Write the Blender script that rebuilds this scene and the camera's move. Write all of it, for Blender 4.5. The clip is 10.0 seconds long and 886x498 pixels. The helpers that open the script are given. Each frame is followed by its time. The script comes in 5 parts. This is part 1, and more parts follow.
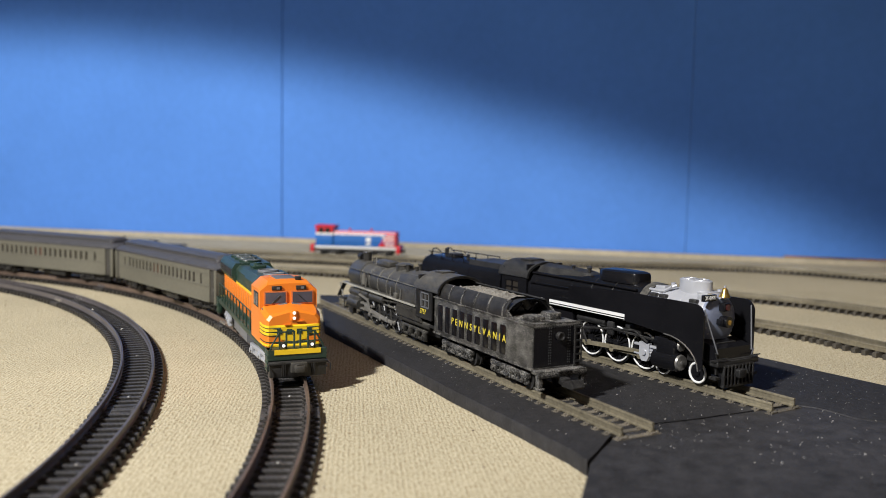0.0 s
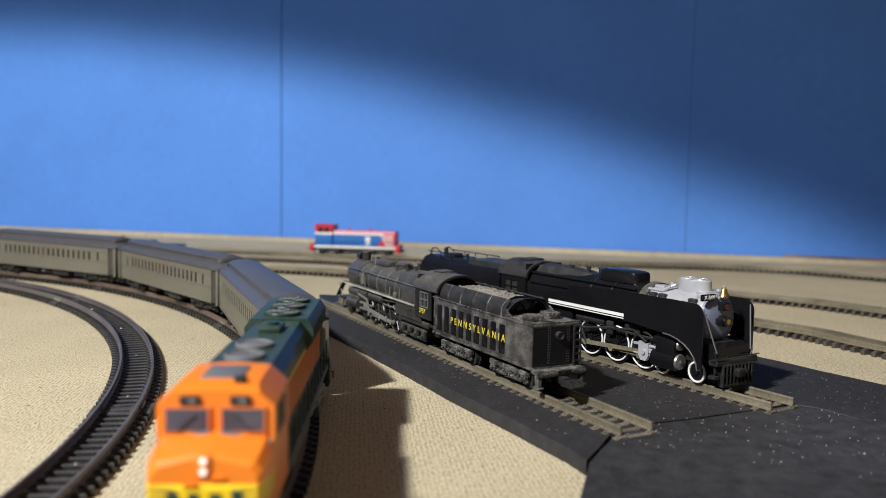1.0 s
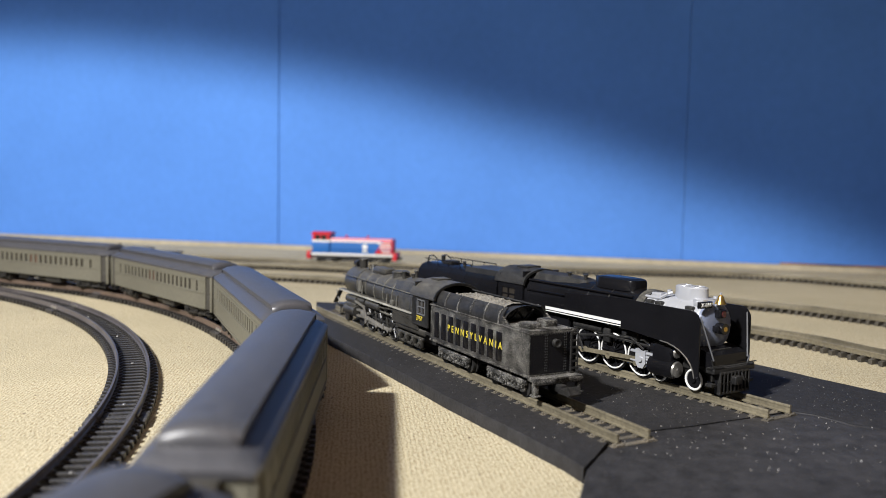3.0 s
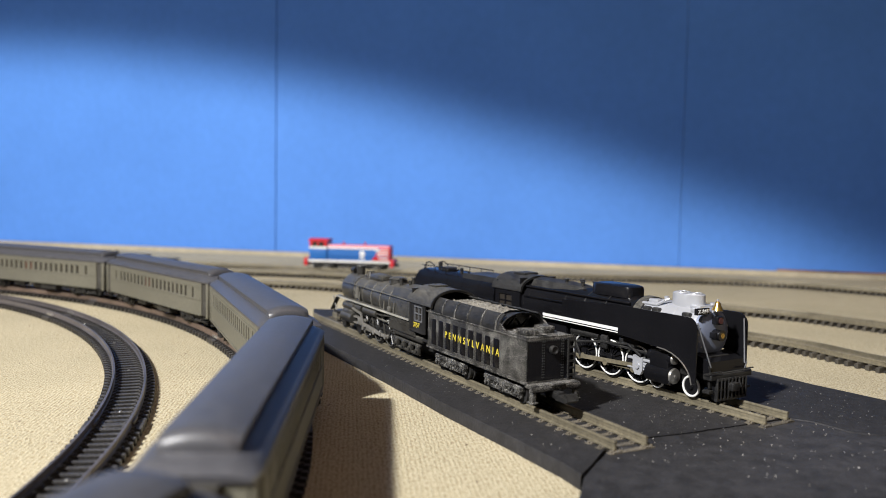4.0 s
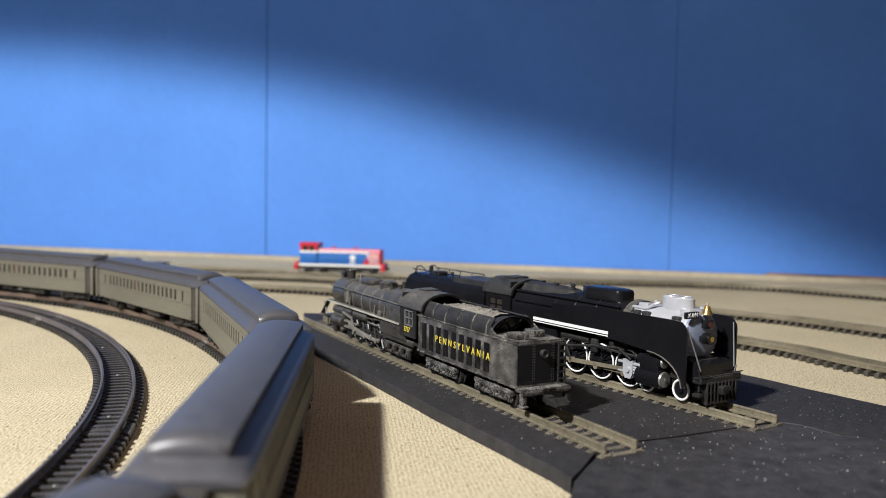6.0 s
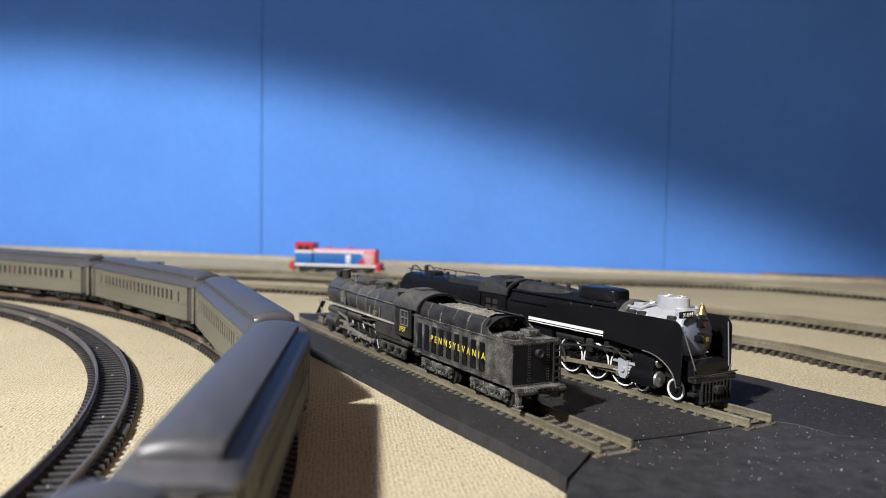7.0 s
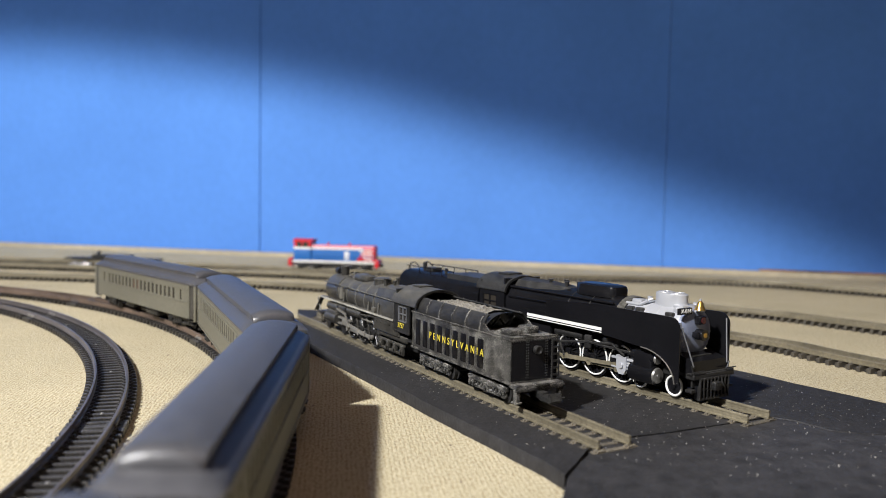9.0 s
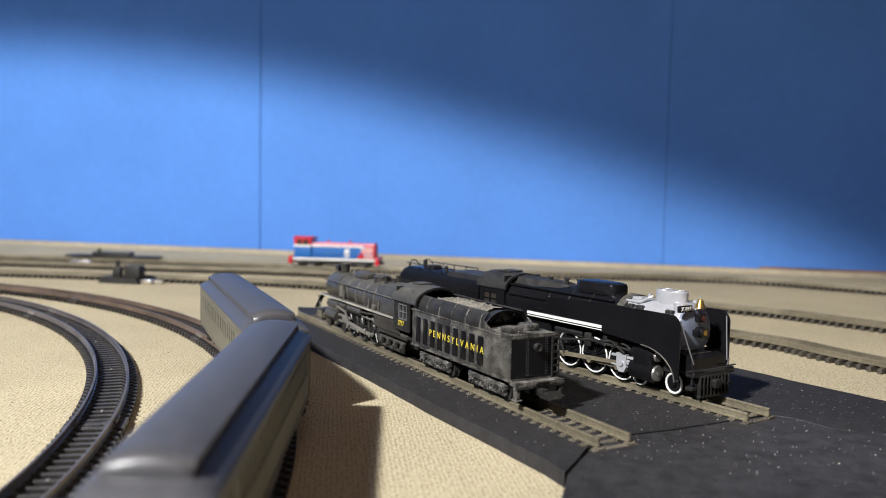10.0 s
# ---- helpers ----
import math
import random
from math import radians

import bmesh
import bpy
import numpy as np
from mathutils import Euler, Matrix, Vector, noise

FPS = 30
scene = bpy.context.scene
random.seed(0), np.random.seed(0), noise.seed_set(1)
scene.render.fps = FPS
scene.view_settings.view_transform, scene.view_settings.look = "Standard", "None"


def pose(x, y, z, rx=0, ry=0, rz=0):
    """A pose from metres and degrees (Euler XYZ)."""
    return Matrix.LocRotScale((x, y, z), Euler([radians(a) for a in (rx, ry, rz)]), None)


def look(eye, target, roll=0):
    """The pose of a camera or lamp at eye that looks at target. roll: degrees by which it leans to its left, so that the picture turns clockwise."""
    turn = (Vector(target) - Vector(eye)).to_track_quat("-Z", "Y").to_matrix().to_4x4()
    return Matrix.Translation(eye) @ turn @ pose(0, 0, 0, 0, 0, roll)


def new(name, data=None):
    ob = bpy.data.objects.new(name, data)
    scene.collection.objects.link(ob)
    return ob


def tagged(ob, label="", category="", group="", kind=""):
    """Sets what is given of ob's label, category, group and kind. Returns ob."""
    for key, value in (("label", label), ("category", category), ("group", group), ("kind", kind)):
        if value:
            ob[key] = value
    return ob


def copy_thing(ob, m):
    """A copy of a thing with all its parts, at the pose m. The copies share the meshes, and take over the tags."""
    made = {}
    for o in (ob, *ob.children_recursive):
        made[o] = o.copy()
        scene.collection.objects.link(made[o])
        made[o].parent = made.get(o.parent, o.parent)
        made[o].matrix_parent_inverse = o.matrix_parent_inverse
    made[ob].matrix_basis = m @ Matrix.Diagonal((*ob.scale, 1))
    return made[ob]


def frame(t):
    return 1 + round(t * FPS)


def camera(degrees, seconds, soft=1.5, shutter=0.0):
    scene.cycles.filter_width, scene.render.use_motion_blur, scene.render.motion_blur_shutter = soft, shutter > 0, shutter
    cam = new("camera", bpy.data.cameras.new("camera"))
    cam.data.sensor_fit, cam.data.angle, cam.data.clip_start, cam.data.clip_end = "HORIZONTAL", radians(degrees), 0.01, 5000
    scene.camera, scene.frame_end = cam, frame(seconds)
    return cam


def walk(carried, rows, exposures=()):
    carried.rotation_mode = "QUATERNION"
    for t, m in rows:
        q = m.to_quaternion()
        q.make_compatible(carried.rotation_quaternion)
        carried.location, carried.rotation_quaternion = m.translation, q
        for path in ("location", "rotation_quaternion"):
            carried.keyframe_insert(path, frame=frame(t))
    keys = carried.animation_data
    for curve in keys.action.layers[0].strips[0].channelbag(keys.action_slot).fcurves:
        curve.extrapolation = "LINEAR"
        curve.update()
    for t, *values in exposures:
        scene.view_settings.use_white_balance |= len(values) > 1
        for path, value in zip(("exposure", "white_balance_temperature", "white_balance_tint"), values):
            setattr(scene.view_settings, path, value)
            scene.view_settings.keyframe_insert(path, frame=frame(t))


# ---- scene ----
MM = 0.001
cam = camera(57.53, 10.0, soft=0.5)
CAMERA_ROWS = (
    (0.0, 0.00, 85.261, 0.000, 1.066), (0.5, 0.06, 85.111, -0.030, 1.065), (1.0, 0.09, 85.229, -0.038, 1.055),
    (1.5, 0.10, 85.385, -0.054, 1.035), (2.0, 0.12, 85.463, -0.103, 1.035), (2.5, 0.17, 85.570, -0.154, 1.060),
    (4.0, 0.26, 86.240, -0.402, 1.050), (4.5, 0.30, 86.405, -0.525, 1.060), (5.0, 0.32, 86.478, -0.680, 1.075),
    (5.5, 0.34, 86.535, -0.865, 1.085), (7.0, 0.42, 86.525, -1.367, 1.085), (7.5, 0.45, 86.450, -1.465, 1.095),
    (8.0, 0.47, 86.367, -1.482, 1.095), (8.5, 0.50, 86.320, -1.484, 1.085), (9.0, 0.53, 86.285, -1.463, 1.070),
    (9.5, 0.56, 86.221, -1.453, 1.087), (10.0, 0.58, 86.116, -1.442, 1.100))
walk(cam, [(t, pose(x * MM, 0, 0.06575, rx, 0, rz) @ pose(0, 0, 0, 0, 0, roll)) for t, x, rx, rz, roll in CAMERA_ROWS],
     exposures=((0.0, -0.19), (0.9, -0.19), (2.0, 0.02), (10.0, 0.05)))
cam.data.dof.use_dof = True
cam.data.dof.focus_distance = 0.265
cam.data.dof.aperture_fstop = 14.5

# ---- light: a shaded pendant lamp to the left, an added cool fill, and a dim ceiling light ----
world = bpy.data.worlds.new("room_world")
scene.world = world
world.use_nodes = True
world.node_tree.nodes["Background"].inputs[0].default_value = (0.75, 0.86, 1.0, 1)
world.node_tree.nodes["Background"].inputs[1].default_value = 0.02

pendant = bpy.data.lights.new("pendant_lamp", "SPOT")
pendant.energy = 121.0
pendant.color = (1.0, 0.965, 0.89)
pendant.spot_size = radians(125.2)
pendant.spot_blend = 0.05
pendant.shadow_soft_size = 0.034
new("pendant_lamp", pendant).matrix_world = look((-0.65, -0.45, 0.85), (-0.65 - 0.0100, -0.45 + 0.0090, 0.85 - 0.0990))

# added fill at the pendant: a wider, cooler glow that blues the upper backdrop
cool_fill = bpy.data.lights.new("cool_fill_spot", "SPOT")
cool_fill.energy = 12.5
cool_fill.color = (0.60, 0.78, 1.42)
cool_fill.spot_size = radians(164)
cool_fill.spot_blend = 0.55
cool_fill.shadow_soft_size = 0.09
new("cool_fill_spot", cool_fill).matrix_world = look((-0.65, -0.45, 0.86), (-0.65 - 0.0100, -0.45 + 0.0090, 0.86 - 0.0990))

ceiling_lamp = bpy.data.lights.new("ceiling_lamp", "AREA")
ceiling_lamp.shape = "RECTANGLE"
ceiling_lamp.size, ceiling_lamp.size_y = 1.2, 0.6
ceiling_lamp.energy = 3.3
ceiling_lamp.color = (1.0, 0.64, 0.46)
new("ceiling_lamp", ceiling_lamp).matrix_world = look((0.5, -0.5, 1.55), (0.5, -0.3, 0))
scene.view_settings.exposure = 0.0


# ---- materials ----
def mat(name, rgb, rough=0.5, metal=0.0, var=0.25, scale=0.6, grain=0.0, bump=0.0, bump_scale=3.0, dust=0.0,
        dust_rgb=(0.30, 0.29, 0.27), spec=0.5, coat=0.0, piece=0.0,
        dust_side=0.30, speck_range=(0.48, 0.60), grit_scale=2300):
    """A painted or raw surface: blotches and grain in the colour, fine relief, and dust that settles on upward faces.
    Scales are in cycles per millimetre."""
    m = bpy.data.materials.new(name)
    m.use_nodes = True
    nt = m.node_tree
    n, l = nt.nodes, nt.links
    b = n["Principled BSDF"]
    b.inputs["Roughness"].default_value = rough
    b.inputs["Metallic"].default_value = metal
    b.inputs["Specular IOR Level"].default_value = spec
    b.inputs["Coat Weight"].default_value = coat
    co = n.new("ShaderNodeTexCoord")
    big = n.new("ShaderNodeTexNoise")
    big.inputs["Scale"].default_value = scale * 120
    big.inputs["Detail"].default_value = 4
    l.new(co.outputs["Object"], big.inputs["Vector"])
    fine = n.new("ShaderNodeTexNoise")
    fine.inputs["Scale"].default_value = scale * 2200
    fine.inputs["Detail"].default_value = 3
    l.new(co.outputs["Object"], fine.inputs["Vector"])
    ramp = n.new("ShaderNodeMapRange")
    ramp.inputs["From Min"].default_value, ramp.inputs["From Max"].default_value = 0.3, 0.7
    ramp.inputs["To Min"].default_value, ramp.inputs["To Max"].default_value = 1 - var, 1 + var
    l.new(big.outputs["Fac"], ramp.inputs["Value"])
    ramp2 = n.new("ShaderNodeMapRange")
    ramp2.inputs["From Min"].default_value, ramp2.inputs["From Max"].default_value = 0.3, 0.7
    ramp2.inputs["To Min"].default_value, ramp2.inputs["To Max"].default_value = 1 - grain, 1 + grain
    l.new(fine.outputs["Fac"], ramp2.inputs["Value"])
    mul = n.new("ShaderNodeMath")
    mul.operation = "MULTIPLY"
    l.new(ramp.outputs[0], mul.inputs[0])
    l.new(ramp2.outputs[0], mul.inputs[1])
    last = mul.outputs[0]
    if piece:
        info = n.new("ShaderNodeObjectInfo")
        mr = n.new("ShaderNodeMapRange")
        mr.inputs["To Min"].default_value, mr.inputs["To Max"].default_value = 1 - piece, 1 + piece
        l.new(info.outputs["Random"], mr.inputs["Value"])
        mul3 = n.new("ShaderNodeMath")
        mul3.operation = "MULTIPLY"
        l.new(last, mul3.inputs[0])
        l.new(mr.outputs[0], mul3.inputs[1])
        last = mul3.outputs[0]
    col = n.new("ShaderNodeVectorMath")
    col.operation = "SCALE"
    col.inputs[0].default_value = rgb
    l.new(last, col.inputs["Scale"])
    out = col.outputs[0]
    if dust:
        geo = n.new("ShaderNodeNewGeometry")
        sep = n.new("ShaderNodeSeparateXYZ")
        l.new(geo.outputs["Normal"], sep.inputs[0])
        up = n.new("ShaderNodeMapRange")
        up.inputs["From Min"].default_value, up.inputs["From Max"].default_value = -0.3, 1.0
        up.inputs["To Min"].default_value, up.inputs["To Max"].default_value = dust_side, 1.0
        l.new(sep.outputs["Z"], up.inputs["Value"])
        speck = n.new("ShaderNodeMapRange")
        speck.inputs["From Min"].default_value, speck.inputs["From Max"].default_value = speck_range
        grit = n.new("ShaderNodeTexNoise")
        grit.inputs["Scale"].default_value = grit_scale
        grit.inputs["Detail"].default_value = 2
        grit.inputs["Roughness"].default_value = 0.7
        l.new(co.outputs["Object"], grit.inputs["Vector"])
        patch = n.new("ShaderNodeTexNoise")
        patch.inputs["Scale"].default_value = 260
        patch.inputs["Detail"].default_value = 3
        l.new(co.outputs["Object"], patch.inputs["Vector"])
        both = n.new("ShaderNodeMath")
        both.operation = "MULTIPLY_ADD"
        both.inputs[1].default_value = 0.28
        l.new(patch.outputs["Fac"], both.inputs[0])
        half = n.new("ShaderNodeMath")
        half.operation = "MULTIPLY"
        half.inputs[1].default_value = 0.72
        l.new(grit.outputs["Fac"], half.inputs[0])
        l.new(half.outputs[0], both.inputs[2])
        l.new(both.outputs[0], speck.inputs["Value"])
        m1 = n.new("ShaderNodeMath")
        m1.operation = "MULTIPLY"
        l.new(up.outputs[0], m1.inputs[0])
        l.new(speck.outputs[0], m1.inputs[1])
        m2 = n.new("ShaderNodeMath")
        m2.operation = "MULTIPLY"
        m2.inputs[1].default_value = dust
        l.new(m1.outputs[0], m2.inputs[0])
        mix = n.new("ShaderNodeMix")
        mix.data_type = "RGBA"
        l.new(m2.outputs[0], mix.inputs[0])
        l.new(out, mix.inputs[6])
        mix.inputs[7].default_value = (*dust_rgb, 1)
        out = mix.outputs[2]
        rm = n.new("ShaderNodeMapRange")
        rm.inputs["To Min"].default_value, rm.inputs["To Max"].default_value = rough, 0.9
        l.new(m2.outputs[0], rm.inputs["Value"])
        l.new(rm.outputs[0], b.inputs["Roughness"])
    l.new(out, b.inputs["Base Color"])
    if bump:
        bn = n.new("ShaderNodeTexNoise")
        bn.inputs["Scale"].default_value = bump_scale * 1000
        bn.inputs["Detail"].default_value = 3
        l.new(co.outputs["Object"], bn.inputs["Vector"])
        bp = n.new("ShaderNodeBump")
        bp.inputs["Strength"].default_value = bump
        bp.inputs["Distance"].default_value = 0.0003
        l.new(bn.outputs["Fac"], bp.inputs["Height"])
        l.new(bp.outputs[0], b.inputs["Normal"])
    return m


def cloth_material():
    """Loosely woven burlap, threads about a millimetre apart."""
    m = bpy.data.materials.new("burlap")
    m.use_nodes = True
    nt = m.node_tree
    n, l = nt.nodes, nt.links
    b = n["Principled BSDF"]
    b.inputs["Roughness"].default_value = 0.95
    b.inputs["Specular IOR Level"].default_value = 0.15
    co = n.new("ShaderNodeTexCoord")
    mp = n.new("ShaderNodeMapping")
    mp.inputs["Rotation"].default_value = (0, 0, radians(-6))
    l.new(co.outputs["Object"], mp.inputs["Vector"])
    wob = n.new("ShaderNodeTexNoise")
    wob.inputs["Scale"].default_value = 260
    wob.inputs["Detail"].default_value = 3
    l.new(mp.outputs[0], wob.inputs["Vector"])
    off = n.new("ShaderNodeVectorMath")
    off.operation = "MULTIPLY_ADD"
    off.inputs[1].default_value = (0.0008, 0.0008, 0)
    l.new(wob.outputs["Color"], off.inputs[0])
    l.new(mp.outputs[0], off.inputs[2])
    threads = []
    for sx, sy in ((640.0, 1900.0), (1800.0, 600.0)):
        st = n.new("ShaderNodeMapping")
        st.inputs["Scale"].default_value = (sx, sy, 1.0)
        l.new(off.outputs[0], st.inputs["Vector"])
        w = n.new("ShaderNodeTexNoise")
        w.inputs["Scale"].default_value = 1.0
        w.inputs["Detail"].default_value = 1.5
        l.new(st.outputs[0], w.inputs["Vector"])
        threads.append(w)
    mx = n.new("ShaderNodeMath")
    mx.operation = "ADD"
    l.new(threads[0].outputs["Fac"], mx.inputs[0])
    l.new(threads[1].outputs["Fac"], mx.inputs[1])
    bands = []
    for axis in ("X", "Y"):
        wv = n.new("ShaderNodeTexWave")
        wv.wave_type, wv.bands_direction = "BANDS", axis
        wv.inputs["Scale"].default_value = 262 if axis == "X" else 300
        wv.inputs["Distortion"].default_value = 0.6
        l.new(off.outputs[0], wv.inputs["Vector"])
        bands.append(wv)
    cross = n.new("ShaderNodeMath")
    cross.operation = "MULTIPLY"
    l.new(bands[0].outputs["Fac"], cross.inputs[0])
    l.new(bands[1].outputs["Fac"], cross.inputs[1])
    weave = n.new("ShaderNodeMath")
    weave.operation = "MULTIPLY_ADD"
    weave.inputs[1].default_value = 0.42
    l.new(cross.outputs[0], weave.inputs[0])
    l.new(mx.outputs[0], weave.inputs[2])
    big = n.new("ShaderNodeTexNoise")
    big.inputs["Scale"].default_value = 14
    big.inputs["Detail"].default_value = 5
    l.new(co.outputs["Object"], big.inputs["Vector"])
    fib = n.new("ShaderNodeTexNoise")
    fib.inputs["Scale"].default_value = 1500
    fib.inputs["Detail"].default_value = 4
    l.new(co.outputs["Object"], fib.inputs["Vector"])
    pits = n.new("ShaderNodeMath")
    pits.operation = "MULTIPLY_ADD"
    pits.inputs[1].default_value = 0.7
    l.new(fib.outputs["Fac"], pits.inputs[0])
    l.new(weave.outputs[0], pits.inputs[2])
    lift = n.new("ShaderNodeMapRange")
    lift.inputs["From Min"].default_value, lift.inputs["From Max"].default_value = 1.16, 1.54
    l.new(pits.outputs[0], lift.inputs["Value"])
    ramp = n.new("ShaderNodeMix")
    ramp.data_type = "RGBA"
    l.new(lift.outputs[0], ramp.inputs[0])
    ramp.inputs[6].default_value = (0.34, 0.27, 0.165, 1)
    ramp.inputs[7].default_value = (0.565, 0.508, 0.355, 1)
    v1 = n.new("ShaderNodeMapRange")
    v1.inputs["From Min"].default_value, v1.inputs["From Max"].default_value = 0.3, 0.7
    v1.inputs["To Min"].default_value, v1.inputs["To Max"].default_value = 0.88, 1.08
    l.new(big.outputs["Fac"], v1.inputs["Value"])
    v2 = n.new("ShaderNodeMapRange")
    v2.inputs["From Min"].default_value, v2.inputs["From Max"].default_value = 0.25, 0.75
    v2.inputs["To Min"].default_value, v2.inputs["To Max"].default_value = 0.84, 1.12
    l.new(fib.outputs["Fac"], v2.inputs["Value"])
    vv = n.new("ShaderNodeMath")
    vv.operation = "MULTIPLY"
    l.new(v1.outputs[0], vv.inputs[0])
    l.new(v2.outputs[0], vv.inputs[1])
    sc = n.new("ShaderNodeVectorMath")
    sc.operation = "SCALE"
    l.new(ramp.outputs[2], sc.inputs[0])
    l.new(vv.outputs[0], sc.inputs["Scale"])
    l.new(sc.outputs[0], b.inputs["Base Color"])
    add = n.new("ShaderNodeMath")
    l.new(weave.outputs[0], add.inputs[0])
    l.new(fib.outputs["Fac"], add.inputs[1])
    bp = n.new("ShaderNodeBump")
    bp.inputs["Strength"].default_value = 0.5
    bp.inputs["Distance"].default_value = 0.0005
    l.new(add.outputs[0], bp.inputs["Height"])
    l.new(bp.outputs[0], b.inputs["Normal"])
    return m


M_CLOTH = cloth_material()
M_BLUE = mat("blue_backdrop_paint", (0.098, 0.262, 0.72), 0.7, var=0.06, scale=0.06, grain=0.03, spec=0.12)
M_MAT = mat("black_foam_sheet", (0.0185, 0.018, 0.0195), 0.68, var=0.3, scale=0.12, grain=0.3, bump=0.9, bump_scale=0.8, spec=0.45, dust=0.07, dust_rgb=(0.25, 0.24, 0.25), speck_range=(0.50, 0.68))
M_MAT_DUSTY = mat("dusty_black_foam_sheet", (0.026, 0.0253, 0.0275), 0.62, var=0.5, scale=0.10, grain=0.35, bump=1.0, bump_scale=0.6, spec=0.5, dust=0.13, dust_rgb=(0.26, 0.25, 0.26), speck_range=(0.50, 0.68))
M_LINT = mat("pale_lint", (0.55, 0.53, 0.5), 0.9)
M_WOOD = mat("pale_raw_pine", (0.44, 0.39, 0.29), 0.8, var=0.25, scale=0.06, grain=0.12)
M_STAINED = mat("stained_wood", (0.38, 0.19, 0.085), 0.6, var=0.7, scale=0.10, grain=0.2)
M_WALL = mat("room_paint", (0.30, 0.29, 0.29), 0.9, var=0.05)
M_RAIL = mat("weathered_rail", (0.15, 0.135, 0.135), 0.38, metal=0.45, var=0.25, scale=0.3, grain=0.2)
M_RAIL_RUST = mat("browned_rail", (0.185, 0.135, 0.105), 0.42, metal=0.45, var=0.35, scale=0.3, grain=0.2)
M_RAIL_BRASS = mat("dull_brass_rail", (0.205, 0.180, 0.125), 0.48, metal=0.35, var=0.3, scale=0.4, grain=0.2)
# dust on the tops is partly real, partly painted gloss that the lamp doesn't give
M_TIE = mat("black_plastic_tie", (0.016, 0.0145, 0.014), 0.42, var=0.3, scale=0.8, grain=0.3, bump=0.3, dust=0.50, dust_rgb=(0.24, 0.23, 0.22), dust_side=0.0, speck_range=(0.42, 0.64), piece=0.4)
M_TIE_BROWN = mat("brown_plastic_tie", (0.105, 0.090, 0.066), 0.7, var=0.3, scale=0.8, grain=0.3, bump=0.3, dust=0.30, dust_side=0.08, speck_range=(0.42, 0.66), piece=0.3)
M_TIE_FAR = mat("dark_brown_plastic_tie", (0.052, 0.045, 0.034), 0.7, var=0.3, scale=0.8, grain=0.3, bump=0.3, dust=0.28, dust_side=0.05, piece=0.3)
M_JOINER = mat("bright_rail_joiner", (0.75, 0.72, 0.68), 0.3, metal=0.9)
M_CAR = mat("olive_grey_car_side", (0.128, 0.122, 0.094), 0.5, var=0.10, scale=0.3, grain=0.10, dust=0.08)
M_CAR_DARK = mat("dark_car_end", (0.045, 0.042, 0.036), 0.6, var=0.15, scale=0.3, grain=0.1, dust=0.1)
M_ROOF = mat("black_dusty_car_roof", (0.056, 0.056, 0.063), 0.34, var=0.16, scale=0.12, grain=0.08, dust=0.30, dust_rgb=(0.21, 0.21, 0.225), dust_side=-0.25, speck_range=(0.30, 0.80), grit_scale=1500, spec=0.55)
M_GLASS_DK = mat("dark_window", (0.03, 0.026, 0.022), 0.15, var=0.2)
M_BLIND = mat("brown_window_blind", (0.10, 0.045, 0.030), 0.5, var=0.2)
M_UNDER = mat("black_underframe", (0.015, 0.0145, 0.014), 0.5, var=0.3, grain=0.3, dust=0.15, dust_side=0.05)
M_ORANGE = mat("orange_loco_paint", (0.78, 0.210, 0.018), 0.34, var=0.05, scale=0.3, spec=0.5)
M_YELLOW = mat("yellow_loco_paint", (0.86, 0.58, 0.02), 0.35, var=0.05)
M_GREEN = mat("dark_green_loco_paint", (0.014, 0.038, 0.026), 0.36, var=0.2, dust=0.30, dust_rgb=(0.26, 0.27, 0.25), dust_side=0.03)
M_BLACK = mat("satin_black_paint", (0.0075, 0.0075, 0.009), 0.22, var=0.2, scale=0.5, dust=0.035, dust_side=0.5, speck_range=(0.60, 0.68), grit_scale=1500)
# brightened and blued in the colour to stand for light falling on the front
M_SMOKEBOX = mat("graphite_lit_bluish", (0.19, 0.22, 0.31), 0.30, var=0.15, dust=0.1)
M_DUSTY = mat("grimy_black_boiler", (0.020, 0.019, 0.0175), 0.33, var=0.4, scale=0.6, grain=0.25, dust=0.52, dust_rgb=(0.30, 0.285, 0.245), dust_side=0.10, speck_range=(0.33, 0.70), grit_scale=1500, bump=0.15)
M_WORN = mat("worn_grey_edge", (0.11, 0.105, 0.09), 0.5, var=0.35, scale=0.8, dust=0.3)
M_DUSTY_LESS = mat("lightly_dusty_black", (0.013, 0.013, 0.0135), 0.36, var=0.3, scale=0.6, grain=0.3, dust=0.26, dust_side=0.16, speck_range=(0.44, 0.66), grit_scale=3000)
M_TENDER = mat("dust_speckled_black", (0.012, 0.0115, 0.011), 0.5, var=0.3, scale=0.6, grain=0.3, dust=0.95, dust_rgb=(0.44, 0.425, 0.39), dust_side=0.42, speck_range=(0.515, 0.585), grit_scale=3900, bump=0.3)
M_ROD = mat("dusty_grey_rod", (0.20, 0.19, 0.17), 0.5, metal=0.2, var=0.25, dust=0.3)
M_EDGE = mat("worn_pale_board_edge", (0.34, 0.33, 0.29), 0.6, var=0.3, scale=0.8)
M_COAL = mat("dusty_coal", (0.15, 0.138, 0.115), 0.85, var=0.4, scale=1.0, grain=0.5, bump=1.0, bump_scale=1.6, dust=0.6)
M_SILVER = mat("bright_silver_paint", (0.42, 0.43, 0.46), 0.36, metal=0.25, var=0.06)
M_WHITE = mat("white_trim_paint", (0.75, 0.75, 0.73), 0.4, var=0.05)
M_STEEL = mat("nickel_metal", (0.30, 0.29, 0.27), 0.38, metal=0.7, var=0.15)
M_BRASS = mat("polished_brass", (0.65, 0.42, 0.12), 0.25, metal=0.9)
